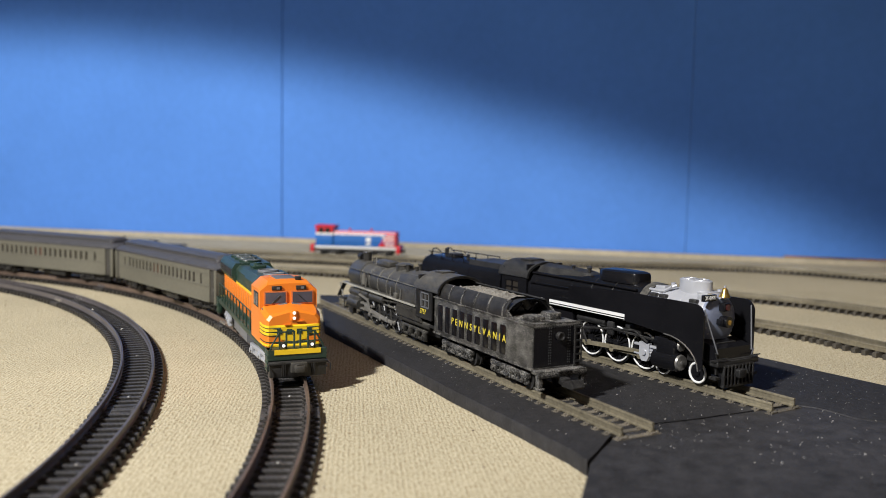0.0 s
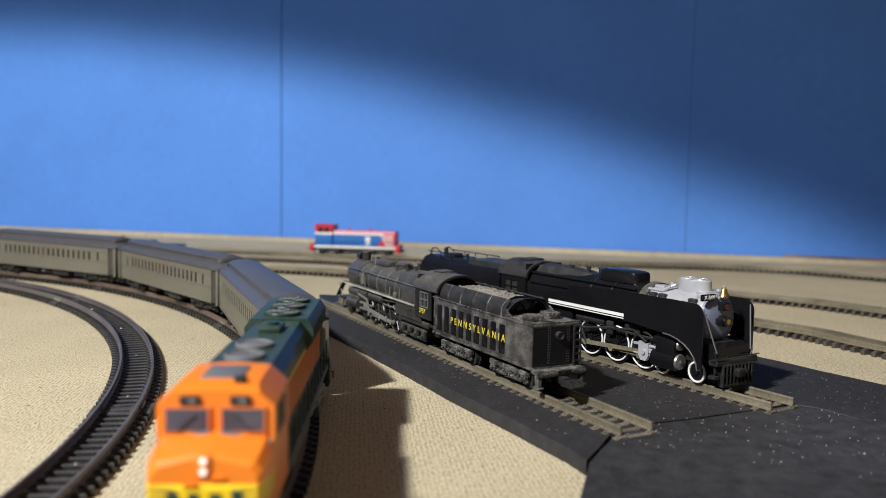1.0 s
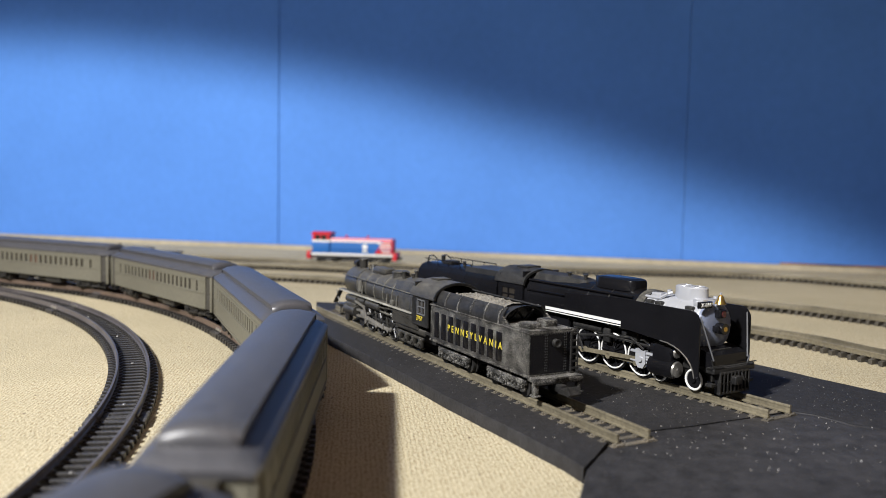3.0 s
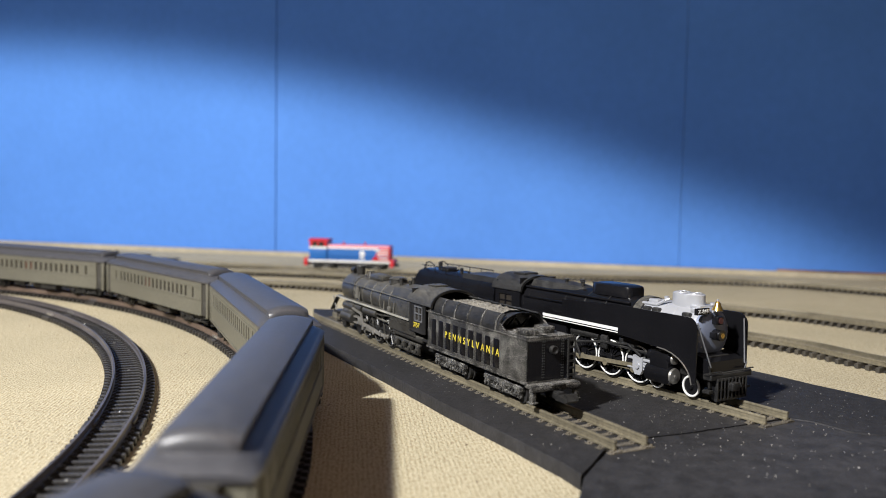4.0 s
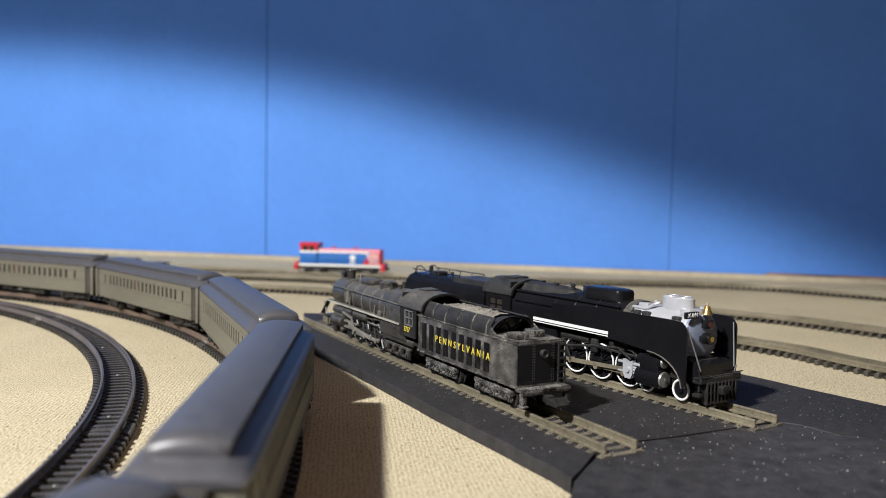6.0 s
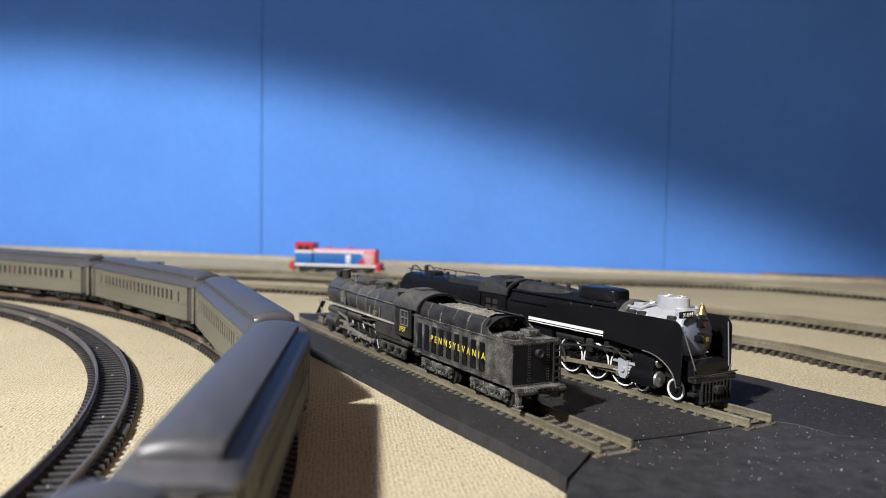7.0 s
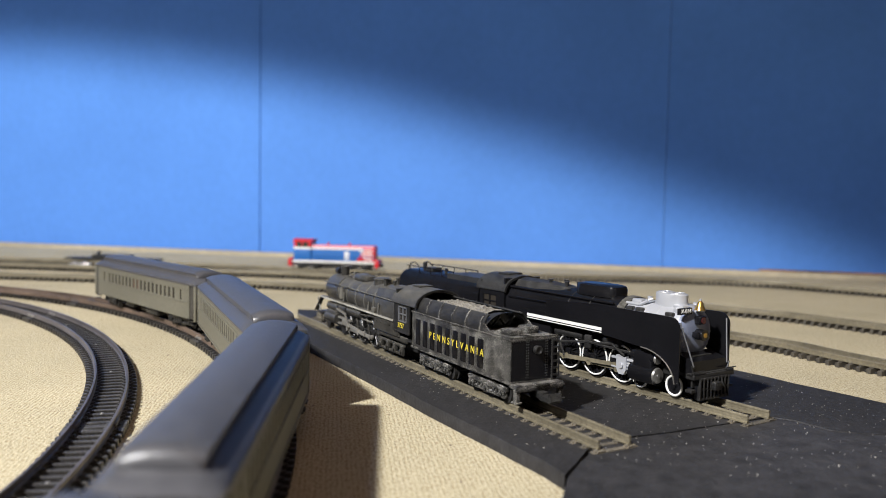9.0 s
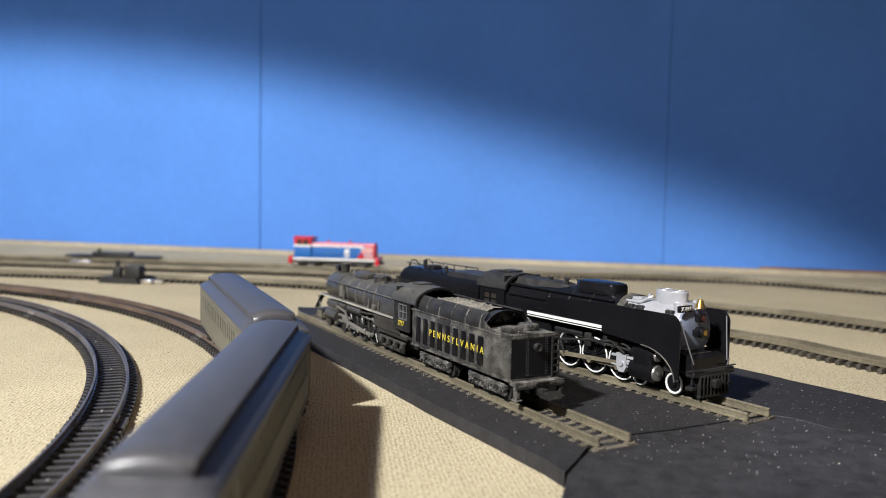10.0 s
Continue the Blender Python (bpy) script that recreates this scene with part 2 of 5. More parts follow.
M_LETTER = mat("yellow_lettering", (0.64, 0.52, 0.05), 0.5, var=0.05)
M_RED = mat("red_loco_paint", (0.55, 0.02, 0.03), 0.4, var=0.06)
M_BLUE_LOCO = mat("blue_loco_paint", (0.02, 0.13, 0.42), 0.4, var=0.06)
M_GREY = mat("grey_plastic", (0.13, 0.135, 0.145), 0.5, var=0.2, dust=0.15)
M_WINDSCREEN = mat("smoky_windscreen", (0.07, 0.07, 0.095), 0.15, var=0.4, scale=1.0)
M_ORANGE_TRIM = mat("pale_orange_window_trim", (0.55, 0.16, 0.05), 0.4)
M_PALE = mat("silver_grey_plastic", (0.32, 0.33, 0.35), 0.45, var=0.15, dust=0.1)
M_DARKRED = mat("dark_red_lens", (0.07, 0.010, 0.014), 0.2)
M_LENS = bpy.data.materials.new("lit_headlight_lens")
M_LENS.use_nodes = True
M_LENS.node_tree.nodes["Principled BSDF"].inputs["Emission Color"].default_value = (1, 0.95, 0.85, 1)
M_LENS.node_tree.nodes["Principled BSDF"].inputs["Emission Strength"].default_value = 0.7


# ---- mesh helpers, in millimetres ----
class Shape:
    def __init__(self):
        self.bm = bmesh.new()

    def box(self, x0, x1, y0, y1, z0, z1, bevel=0.0, m=None):
        t = Matrix.LocRotScale(((x0 + x1) / 2, (y0 + y1) / 2, (z0 + z1) / 2), None, (abs(x1 - x0), abs(y1 - y0), abs(z1 - z0)))
        made = bmesh.ops.create_cube(self.bm, size=1, matrix=m @ t if m else t)["verts"]
        if bevel:
            edges = list({e for v in made for e in v.link_edges})
            bmesh.ops.bevel(self.bm, geom=edges, offset=bevel, segments=2, affect="EDGES", profile=0.5)
        return self

    def cyl(self, p0, p1, r, r2=None, n=16, caps=True):
        p0, p1 = Vector(p0), Vector(p1)
        d = p1 - p0
        m = Matrix.Translation((p0 + p1) / 2) @ d.to_track_quat("Z", "Y").to_matrix().to_4x4()
        bmesh.ops.create_cone(self.bm, cap_ends=caps, segments=n, radius1=r, radius2=r if r2 is None else r2, depth=d.length, matrix=m)
        return self

    def ball(self, p, r, n=10, s=(1, 1, 1)):
        bmesh.ops.create_uvsphere(self.bm, u_segments=n, v_segments=max(6, n // 2 + 2), radius=r, matrix=Matrix.LocRotScale(p, None, s))
        return self

    def wire(self, pts, r, n=6):
        for a, b in zip(pts, pts[1:]):
            self.cyl(a, b, r, n=n)
        return self

    def loft(self, rings, closed=True, caps=True):
        """Joins rings of equal length, each a list of points, one after another."""
        made = [[self.bm.verts.new(p) for p in ring] for ring in rings]
        k = len(rings[0])
        for a, b in zip(made, made[1:]):
            for i in range(k if closed else k - 1):
                j = (i + 1) % k
                self.bm.faces.new((a[i], a[j], b[j], b[i]))
        if caps:
            self.bm.faces.new(made[0][::-1])
            self.bm.faces.new(made[-1])
        return self

    def prof(self, pts, x0, x1):
        """A cross-section of (y, z) points drawn out along x."""
        return self.loft([[(x, y, z) for y, z in pts] for x in (x0, x1)])

    def slab(self, pts, y0, y1):
        """A side view of (x, z) points drawn out along y."""
        return self.loft([[(x, y, z) for x, z in pts] for y in (y0, y1)])

    def torus(self, c, axis, r, w, n=24, k=8):
        q = Vector(axis).to_track_quat("Z", "Y").to_matrix()
        rings = []
        for i in range(n):
            a = 2 * math.pi * i / n
            rings.append([Vector(c) + q @ Vector(((r + w * math.cos(b)) * math.cos(a), (r + w * math.cos(b)) * math.sin(a), w * math.sin(b)))
                          for b in (2 * math.pi * j / k for j in range(k))])
        return self.loft(rings + rings[:1], caps=False)


def part(name, sh, material, parent=None, label="", smooth=35):
    """Links a shape as one mesh object under a thing or a part."""
    bm = sh.bm
    bmesh.ops.remove_doubles(bm, verts=bm.verts, dist=1e-4)
    bmesh.ops.recalc_face_normals(bm, faces=bm.faces)
    bm.transform(Matrix.Scale(MM, 4))
    me = bpy.data.meshes.new(name)
    bm.to_mesh(me)
    bm.free()
    me.materials.append(material)
    if smooth:
        me.polygons.foreach_set("use_smooth", [True] * len(me.polygons))
        me.set_sharp_from_angle(angle=radians(smooth))
    ob = new(name, me)
    ob.parent = parent
    if label:
        ob["label"] = label
    return ob


def again(ob, parent, m):
    """The same mesh once more, as a part of parent."""
    o = new(ob.name.split(".")[0], ob.data)
    o.parent = parent
    o.matrix_basis = m
    return o


def thing(name, m, label, category, group="", kind=""):
    ob = new(name)
    ob.empty_display_size = 0.01
    ob.matrix_basis = m
    return tagged(ob, label, category, group, kind)


def mmpose(x, y, z, rx=0, ry=0, rz=0):
    return pose(x * MM, y * MM, z * MM, rx, ry, rz)


def lettering(name, body, size, depth, material, parent, m, label="", shear=0.0, space=1.0):
    """Raised lettering in the built-in font; size in millimetres."""
    cu = bpy.data.curves.new(name, "FONT")
    cu.body, cu.size, cu.extrude, cu.shear, cu.space_character = body, size * MM, depth * MM, shear, space
    cu.align_x, cu.align_y = "CENTER", "CENTER"
    tmp = bpy.data.objects.new(name, cu)
    scene.collection.objects.link(tmp)
    me = bpy.data.meshes.new_from_object(tmp.evaluated_get(bpy.context.evaluated_depsgraph_get()))
    bpy.data.objects.remove(tmp)
    me.materials.append(material)
    ob = new(name, me)
    ob.parent = parent
    ob.matrix_basis = m
    if label:
        ob["label"] = label
    return ob


# ---- the setting ----
TH_1, OFF_1 = 0.4737, 133.2      # first storage track: its normal's heading and distance
TH_2, OFF_2 = 0.5636, 199.7      # second storage track
SHEET = 3.8                      # thickness of the black sheets
BED = 2.0                        # underside of the ties on the black sheets, pressed into the foam
RAIL = 4.6                       # rail head above the surface under the ties
HUB, RADIUS = Vector((-427.6, 148.8)), 392.5   # the curve that the train takes


def sheet_piece(name, outline, z0, z1, material, label, category, kind, wear=0.0):
    sh = Shape()
    pts = []
    for (x0, y0), (x1, y1) in zip(outline, outline[1:] + outline[:1]):
        n = max(1, int(math.hypot(x1 - x0, y1 - y0) / 6))
        for i in range(n):
            f = i / n
            j = wear * (noise.noise((x0 * 0.2 + f * 9, y0 * 0.3, 3.0)))
            pts.append((x0 + (x1 - x0) * f + j, y0 + (y1 - y0) * f - j))
    sh.loft([[(x, y, z) for x, y in pts] for z in (z0, z1 - 0.3)] + [[(x + 0.2 * (0 if not wear else 1), y, z1) for x, y in pts]])
    return tagged(part(name, sh, material), label, category, kind=kind)


def build_setting():
    sh = Shape()
    sh.box(-1500, 900, -700, 1000, -20, 0)
    tagged(part("ground", sh, M_CLOTH), "tan woven burlap cloth stretched over the layout table", "tablecloth", kind="structure")
    # painted backdrop: wide boards that meet in upright seams
    a, b = Vector((-532, 961)), Vector((389, 705))
    d = (b - a).normalized()
    nrm = Vector((-d.y, d.x))
    seam = (Vector((-172.5, 861)) - a).dot(d)
    seam2 = (Vector((226, 750)) - a).dot(d)
    for k, (s0, s1) in enumerate(((-900, seam - 0.5), (seam + 0.5, seam2 - 0.2), (seam2 + 0.2, 1300))):
        sh = Shape()
        p, q = a + d * s0, a + d * s1
        pts = [p, q, q + nrm * 12, p + nrm * 12]
        sh.loft([[(v.x, v.y, z) for v in pts] for z in (-60, 1500)])
        tagged(part("wall_%d" % (k + 1), sh, M_BLUE), "smooth sky-blue painted backdrop board behind the layout", "backdrop", kind="structure")
    # wooden edging along the back of the table
    sh = Shape()
    p, q = a + d * -900 - nrm * 14, a + d * 1300 - nrm * 14
    pts = [p, q, q + nrm * 11, p + nrm * 11]
    sh.loft([[(v.x, v.y, z) for v in pts] for z in (-15, 4)])
    tagged(part("trim", sh, M_WOOD), "raw pine strip along the table's back edge", "edging", kind="structure")
    p, q = a + d * 872 - nrm * 6, a + d * 1300 - nrm * 6
    sh = Shape().loft([[(v.x, v.y, z) for v in (p, q, q + nrm * 5, p + nrm * 5)] for z in (4.1, 5.4)])
    tagged(part("batten", sh, M_STAINED), "thin red-brown stained batten along the backdrop's foot", "batten", kind="structure")
    # the room around
    for name, box in (("wall_south", (-2200, 2200, -2010, -2000, -800, 1600)), ("wall_west", (-2210, -2200, -2000, 1800, -800, 1600)),
                      ("wall_east", (2200, 2210, -2000, 1800, -800, 1600)), ("wall_north", (-2200, 2200, 1800, 1810, -800, 1600)),
                      ("ceiling", (-2200, 2200, -2000, 1800, 1600, 1620)), ("floor", (-2200, 2200, -2000, 1800, -820, -800))):
        tagged(part(name, Shape().box(*box), M_WALL), "plain painted room surface", name.split("_")[0], kind="structure")
    # black sheets under the storage tracks
    back = [(-66, 433), (-50, 342), (-18.2, 281), (3.6, 237), (18.4, 209), (30.2, 186), (33.6, 177.5), (37.6, 186.5), (43.4, 198.2), (54.7, 206.5), (69.8, 212.5),
            (88.5, 221.8), (102.0, 227.8), (107.2, 225.0), (110.6, 220.2), (113.6, 214.8), (119.6, 212.6), (160, 209), (169, 210),
            (141.7, 252.5), (134.8, 263.2), (129.3, 271.5), (123.9, 281.4), (117, 291.9), (38, 418)]
    sheet_piece("storage_mat", back, 0.02, SHEET, M_MAT, "matte black foam sheet under the parked steam locomotives", "mat", "structure", 0.6)
    front = [(34.2, 176.5), (30.4, 163.5), (22, 130), (150, 70), (240, 110), (170, 208.4), (160, 208.3), (119.3, 211.9), (113.0, 214.0), (109.9, 219.6), (106.7, 224.4),
             (102.0, 227.1), (88.5, 221.1), (69.8, 211.8), (54.9, 205.8), (43.9, 197.5), (38.2, 186)]
    sheet_piece("front_mat", front, 0.02, SHEET - 0.1, M_MAT_DUSTY, "second black foam sheet butted against the first one", "mat", "structure", 0.6)
    # pale lint on the sheets
    rng = random.Random(4)
    sh = Shape()
    for _ in range(1500):
        u, n = rng.uniform(-20, 290), rng.uniform(-18, 110)
        x = math.cos(TH_1) * (OFF_1 + n) - math.sin(TH_1) * u
        y = math.sin(TH_1) * (OFF_1 + n) + math.cos(TH_1) * u
        s = rng.uniform(0.025, 0.065) * (2.2 if rng.random() < 0.05 else 1)
        if 0.4 * x + y > 205 and x > -20:
            sh.box(x - s, x + s, y - s * rng.uniform(.5, 1.3), y + s, SHEET - 0.1, SHEET + 0.12)
    crumbs = Shape()
    for _ in range(260):
        x, y = rng.uniform(-260, 60), rng.uniform(110, 420)
        if 0.89 * x + 0.456 * y > 108:
            continue
        s = rng.uniform(0.12, 0.35)
        crumbs.box(-s * rng.uniform(0.6, 2.4), s, -s * 0.5, s * 0.5, -0.02, s * 0.5, m=Matrix.Translation((x, y, 0)) @ Matrix.Rotation(rng.uniform(0, 6), 4, "Z"))
    tagged(part("crumbs", crumbs, M_RAIL_RUST, smooth=0), "small brown crumbs and fibres scattered on the burlap", "debris", kind="stuff")
    tagged(part("lint", sh, M_LINT, smooth=0), "pale specks of lint scattered on the black sheets", "lint", kind="stuff")


def catmull(pts, step):
    pts = [Vector(p) for p in pts]
    ext = [pts[0] * 2 - pts[1]] + pts + [pts[-1] * 2 - pts[-2]]
    dense = []
    for i in range(1, len(ext) - 2):
        p0, p1, p2, p3 = ext[i - 1:i + 3]
        for k in range(40):
            t = k / 40
            dense.append(0.5 * ((2 * p1) + (p2 - p0) * t + (2 * p0 - 5 * p1 + 4 * p2 - p3) * t * t + (3 * p1 - p0 - 3 * p2 + p3) * t ** 3))
    dense.append(pts[-1])
    out, left = [dense[0]], step
    for a, b in zip(dense, dense[1:]):
        seg = (b - a).length
        while seg >= left:
            a = a + (b - a).normalized() * left
            out.append(a)
            seg, left = (b - a).length, step
        left -= seg
    return out


def arc_line(hub, r, step, tail):
    """Points along an oval's curved end, from the straight that comes in to the straight that goes out."""
    out = []
    n = int(tail / step)
    out += [Vector((hub.x - i * step, hub.y + r)) for i in range(n, 0, -1)]
    k = int(math.pi * r / step)
    out += [Vector((hub.x + r * math.cos(math.pi / 2 - math.pi * i / k), hub.y + r * math.sin(math.pi / 2 - math.pi * i / k))) for i in range(k + 1)]
    out += [Vector((hub.x - i * step, hub.y - r)) for i in range(1, n)]
    return out


TIE = 4.35


def build_track(name, line, z, label, rail_mat, tie_mat, near=None, group="tracks", joints=(), half=0.85, long=8.0, top=2.1, foot=2.45):
    """Two rails and ties along points one tie apart. near(p): whether a tie there is a piece of its own."""
    tr = thing(name, Matrix(), label, "track", group)
    tangents = [(line[min(i + 1, len(line) - 1)] - line[max(i - 1, 0)]).normalized() for i in range(len(line))]
    for side in (-1, 1):
        rings = []
        head = [(-0.65, 0), (-0.65, 0.35), (-0.3, 0.55), (-0.3, 1.45), (-0.48, 1.6), (-0.48, 2.0), (-0.36, 2.15), (0.36, 2.15), (0.48, 2.0), (0.48, 1.6), (0.3, 1.45), (0.3, 0.55), (0.65, 0.35), (0.65, 0)]
        for p, t in zip(line, tangents):
            nn = Vector((-t.y, t.x))
            rings.append([(*(p + nn * (side * 4.95 + a * 0.82)), z + foot + b * (4.6 - foot) / 2.15) for a, b in head])
        part("rail", Shape().loft(rings), rail_mat, tr)
    one = Shape().box(-half, half, -long, long, 0.05, top, 0.12)
    for s in (-1, 1):
        for o in (-1.35, 1.35):
            one.box(-0.42, 0.42, s * 4.95 + o - 0.32, s * 4.95 + o + 0.32, top - 0.05, foot + 0.17)
        one.box(-half, half, s * 4.95 - 1.25, s * 4.95 + 1.25, top - 0.05, foot)
    bm1 = one.bm
    rest_v, rest_f = [], []
    base = bpy.data.meshes.new("tie")
    bmesh.ops.recalc_face_normals(bm1, faces=bm1.faces)
    bm1.transform(Matrix.Scale(MM, 4))
    bm1.to_mesh(base)
    bm1.free()
    base.materials.append(tie_mat)
    bv = [v.co.copy() for v in base.vertices]
    bf = [tuple(p.vertices) for p in base.polygons]
    rng = random.Random(len(line))
    count = 0
    for p, t in zip(line, tangents):
        m = mmpose(p.x, p.y, z) @ Matrix.Rotation(math.atan2(t.y, t.x) + rng.uniform(-0.02, 0.02), 4, "Z")
        if near and near(p) and count < 290:
            count += 1
            o = new("tie", base)
            o.parent = tr
            o.matrix_basis = m
        else:
            k = len(rest_v)
            rest_v += [m @ v for v in bv]
            rest_f += [tuple(i + k for i in f) for f in bf]
    if rest_v:
        me = bpy.data.meshes.new("far_tie")
        me.from_pydata([tuple(v) for v in rest_v], [], rest_f)
        me.materials.append(tie_mat)
        o = new("tie_run", me)
        o.parent = tr
        o["kind"] = "stuff"
    # plastic webs between the ties under the rails
    sh = Shape()
    for side in (-1, 1):
        rings = []
        for p, t in zip(line, tangents):
            nn = Vector((-t.y, t.x))
            rings.append([(*(p + nn * (side * 4.95 + a)), z + b) for a, b in ((-0.7, 0.1), (0.7, 0.1), (0.7, 0.7), (-0.7, 0.7))])
        sh.loft(rings)
    part("tie_web", sh, M_TIE, tr)
    for i in range(9, len(line) - 2, 13):
        if near and near(line[i]):
            p, t = line[i], tangents[i]
            nail = part("track_nail", Shape().cyl((0, 0, top - 0.1), (0, 0, top + 0.28), 0.62, 0.45, n=10), M_STEEL, tr)
            nail.matrix_basis = mmpose(p.x, p.y, z) @ Matrix.Rotation(math.atan2(t.y, t.x), 4, "Z")
    for place, material in joints:
        i = min(range(len(line)), key=lambda k: (line[k] - Vector(place)).length)
        p, t = line[i], tangents[i]
        plate = Shape()
        for c in (-2.2, 2.2):
            for e in (-1, 1):
                plate.box(c + e * 1.35 - 0.6, c + e * 1.35 + 0.6, -8.0, 8.0, 0.05, top + 0.06, 0.12)
                plate.box(c - 2.0, c + 2.0, e * 3.1 - 0.55, e * 3.1 + 0.55, 0.3, top + 0.02).box(c - 2.0, c + 2.0, e * 6.9 - 1.0, e * 6.9 + 1.0, 0.3, top + 0.02, 0.1)
        jt = part("joint_tie", plate, tie_mat, tr, "slotted double tie under the rail joint")
        jt.matrix_basis = mmpose(p.x, p.y, z) @ Matrix.Rotation(math.atan2(t.y, t.x), 4, "Z")
        for side in (-1, 1):
            m = mmpose(p.x, p.y, z) @ Matrix.Rotation(math.atan2(t.y, t.x), 4, "Z")
            j = part("rail_joiner", Shape().box(-3.5, 3.5, side * 4.95 - 0.95, side * 4.95 + 0.95, 2.5, 3.5, 0.2), material, tr)
            j.matrix_basis = m
    return tr


def siding_point(th, off, u, n=0.0):
    return Vector((math.cos(th) * (off + n) - math.sin(th) * u, math.sin(th) * (off + n) + math.cos(th) * u))


def build_tracks():
    seen = lambda p: p.y > 90 and p.x > -330
    build_track("running_track", arc_line(HUB, RADIUS, TIE, 700), 0, "curved model track with rusty rails and black plastic ties", M_RAIL_RUST, M_TIE, seen,
                joints=(((-41, 217), M_RAIL), ((-95, 345), M_JOINER), ((-185, 470), M_RAIL)))
    build_track("inner_track", arc_line(Vector((-474.4, 130)), 396.9, TIE, 650), 0, "curved model track with dark rails on black plastic ties", M_RAIL, M_TIE, seen,
                joints=(((-88, 215), M_RAIL), ((-188, 405), M_JOINER)))
    n1 = [siding_point(TH_1, OFF_1, 152 + TIE * i) for i in range(54)]
    build_track("storage_track", n1, BED, "short straight track with dull brass rails on a black sheet", M_RAIL_BRASS, M_TIE_BROWN, lambda p: True, half=0.95, long=7.1, top=1.95, foot=2.2)
    n2 = [siding_point(TH_2, OFF_2, 136 + TIE * i) for i in range(58)]
    build_track("storage_track", n2, BED, "short straight track with dull brass rails on a black sheet", M_RAIL_BRASS, M_TIE_BROWN, lambda p: True, half=0.95, long=7.1, top=1.95, foot=2.2)
    far = "model track with grey rails and brown ties on burlap"
    build_track("back_track", catmull([(-520, 612), (-310, 594), (-162, 571), (-66, 546), (40, 480), (150, 366), (180, 312), (260, 165)], TIE), 0, far, M_RAIL_BRASS, M_TIE_FAR,
                lambda p: p.x > 90)
    build_track("back_track", catmull([(-640, 715), (-344, 671), (-210, 648), (-84, 627), (40, 572), (178, 466), (231, 411), (400, 180)], TIE), 0, far, M_RAIL_BRASS, M_TIE_FAR,
                lambda p: p.x > 120)
    build_track("back_track", catmull([(-640, 760), (-222, 701), (-92, 668), (80, 646), (238, 631), (320, 575), (470, 430)], TIE), 0, far, M_RAIL_BRASS, M_TIE_FAR)


# ---- the train ----
def rounded(hw, z0, z1, r, n=4):
    pts = [(-hw, z0)]
    pts += [(-hw + r - r * math.cos(a), z1 - r + r * math.sin(a)) for a in (math.pi / 2 * i / n for i in range(n + 1))]
    pts += [(-y, z) for y, z in pts[::-1]]
    return pts


CAR_HALF = 62.2


def truck(name, parent, x, turn, wheel_r=2.9, base=16.5, axles=3, material=None):
    """A bogie: two side frames with springs and journals, a bolster and its wheels."""
    sh = Shape()
    h = base / 2
    for s in (-1, 1):
        y = s * 7.0
        sh.box(-h - 2.2, h + 2.2, y - 0.6, y + 0.6, 3.6, 5.0, 0.2)
        sh.box(-h - 1.5, h + 1.5, y - 0.5, y + 0.5, 1.6, 2.5, 0.2)
        for k in range(axles):
            ax = -h + base * k / (axles - 1)
            sh.box(ax - 1.3, ax + 1.3, y - 0.9, y + 0.9, 1.7, 4.4, 0.25)
            sh.cyl((ax, y - 0.9, 2.9), (ax, y + s * 1.3, 2.9), 0.8, n=8)
        for k in range(axles - 1):
            ax = -h + base * (k + 0.5) / (axles - 1)
            sh.cyl((ax - 0.9, y, 2.2), (ax - 0.9, y, 4.0), 0.55, n=8)
            sh.cyl((ax + 0.9, y, 2.2), (ax + 0.9, y, 4.0), 0.55, n=8)
    sh.box(-1.5, 1.5, -6.8, 6.8, 3.4, 5.2, 0.2)
    tr = part(name, sh, material or M_UNDER, parent)
    tr.matrix_basis = mmpose(x, 0, 0, 0, 0, turn)
    for k in range(axles):
        ax = -h + base * k / (axles - 1)
        ws = Shape().cyl((ax, -6.2, wheel_r), (ax, 6.2, wheel_r), 0.6, n=8)
        for s in (-1, 1):
            ws.cyl((ax, s * 4.6, wheel_r), (ax, s * 5.9, wheel_r), wheel_r, n=20)
            ws.cyl((ax, s * 4.1, wheel_r), (ax, s * 4.6, wheel_r), wheel_r + 0.5, n=20)
        part("wheelset", ws, M_STEEL if wheel_r > 3.5 else M_UNDER, tr)
    return tr


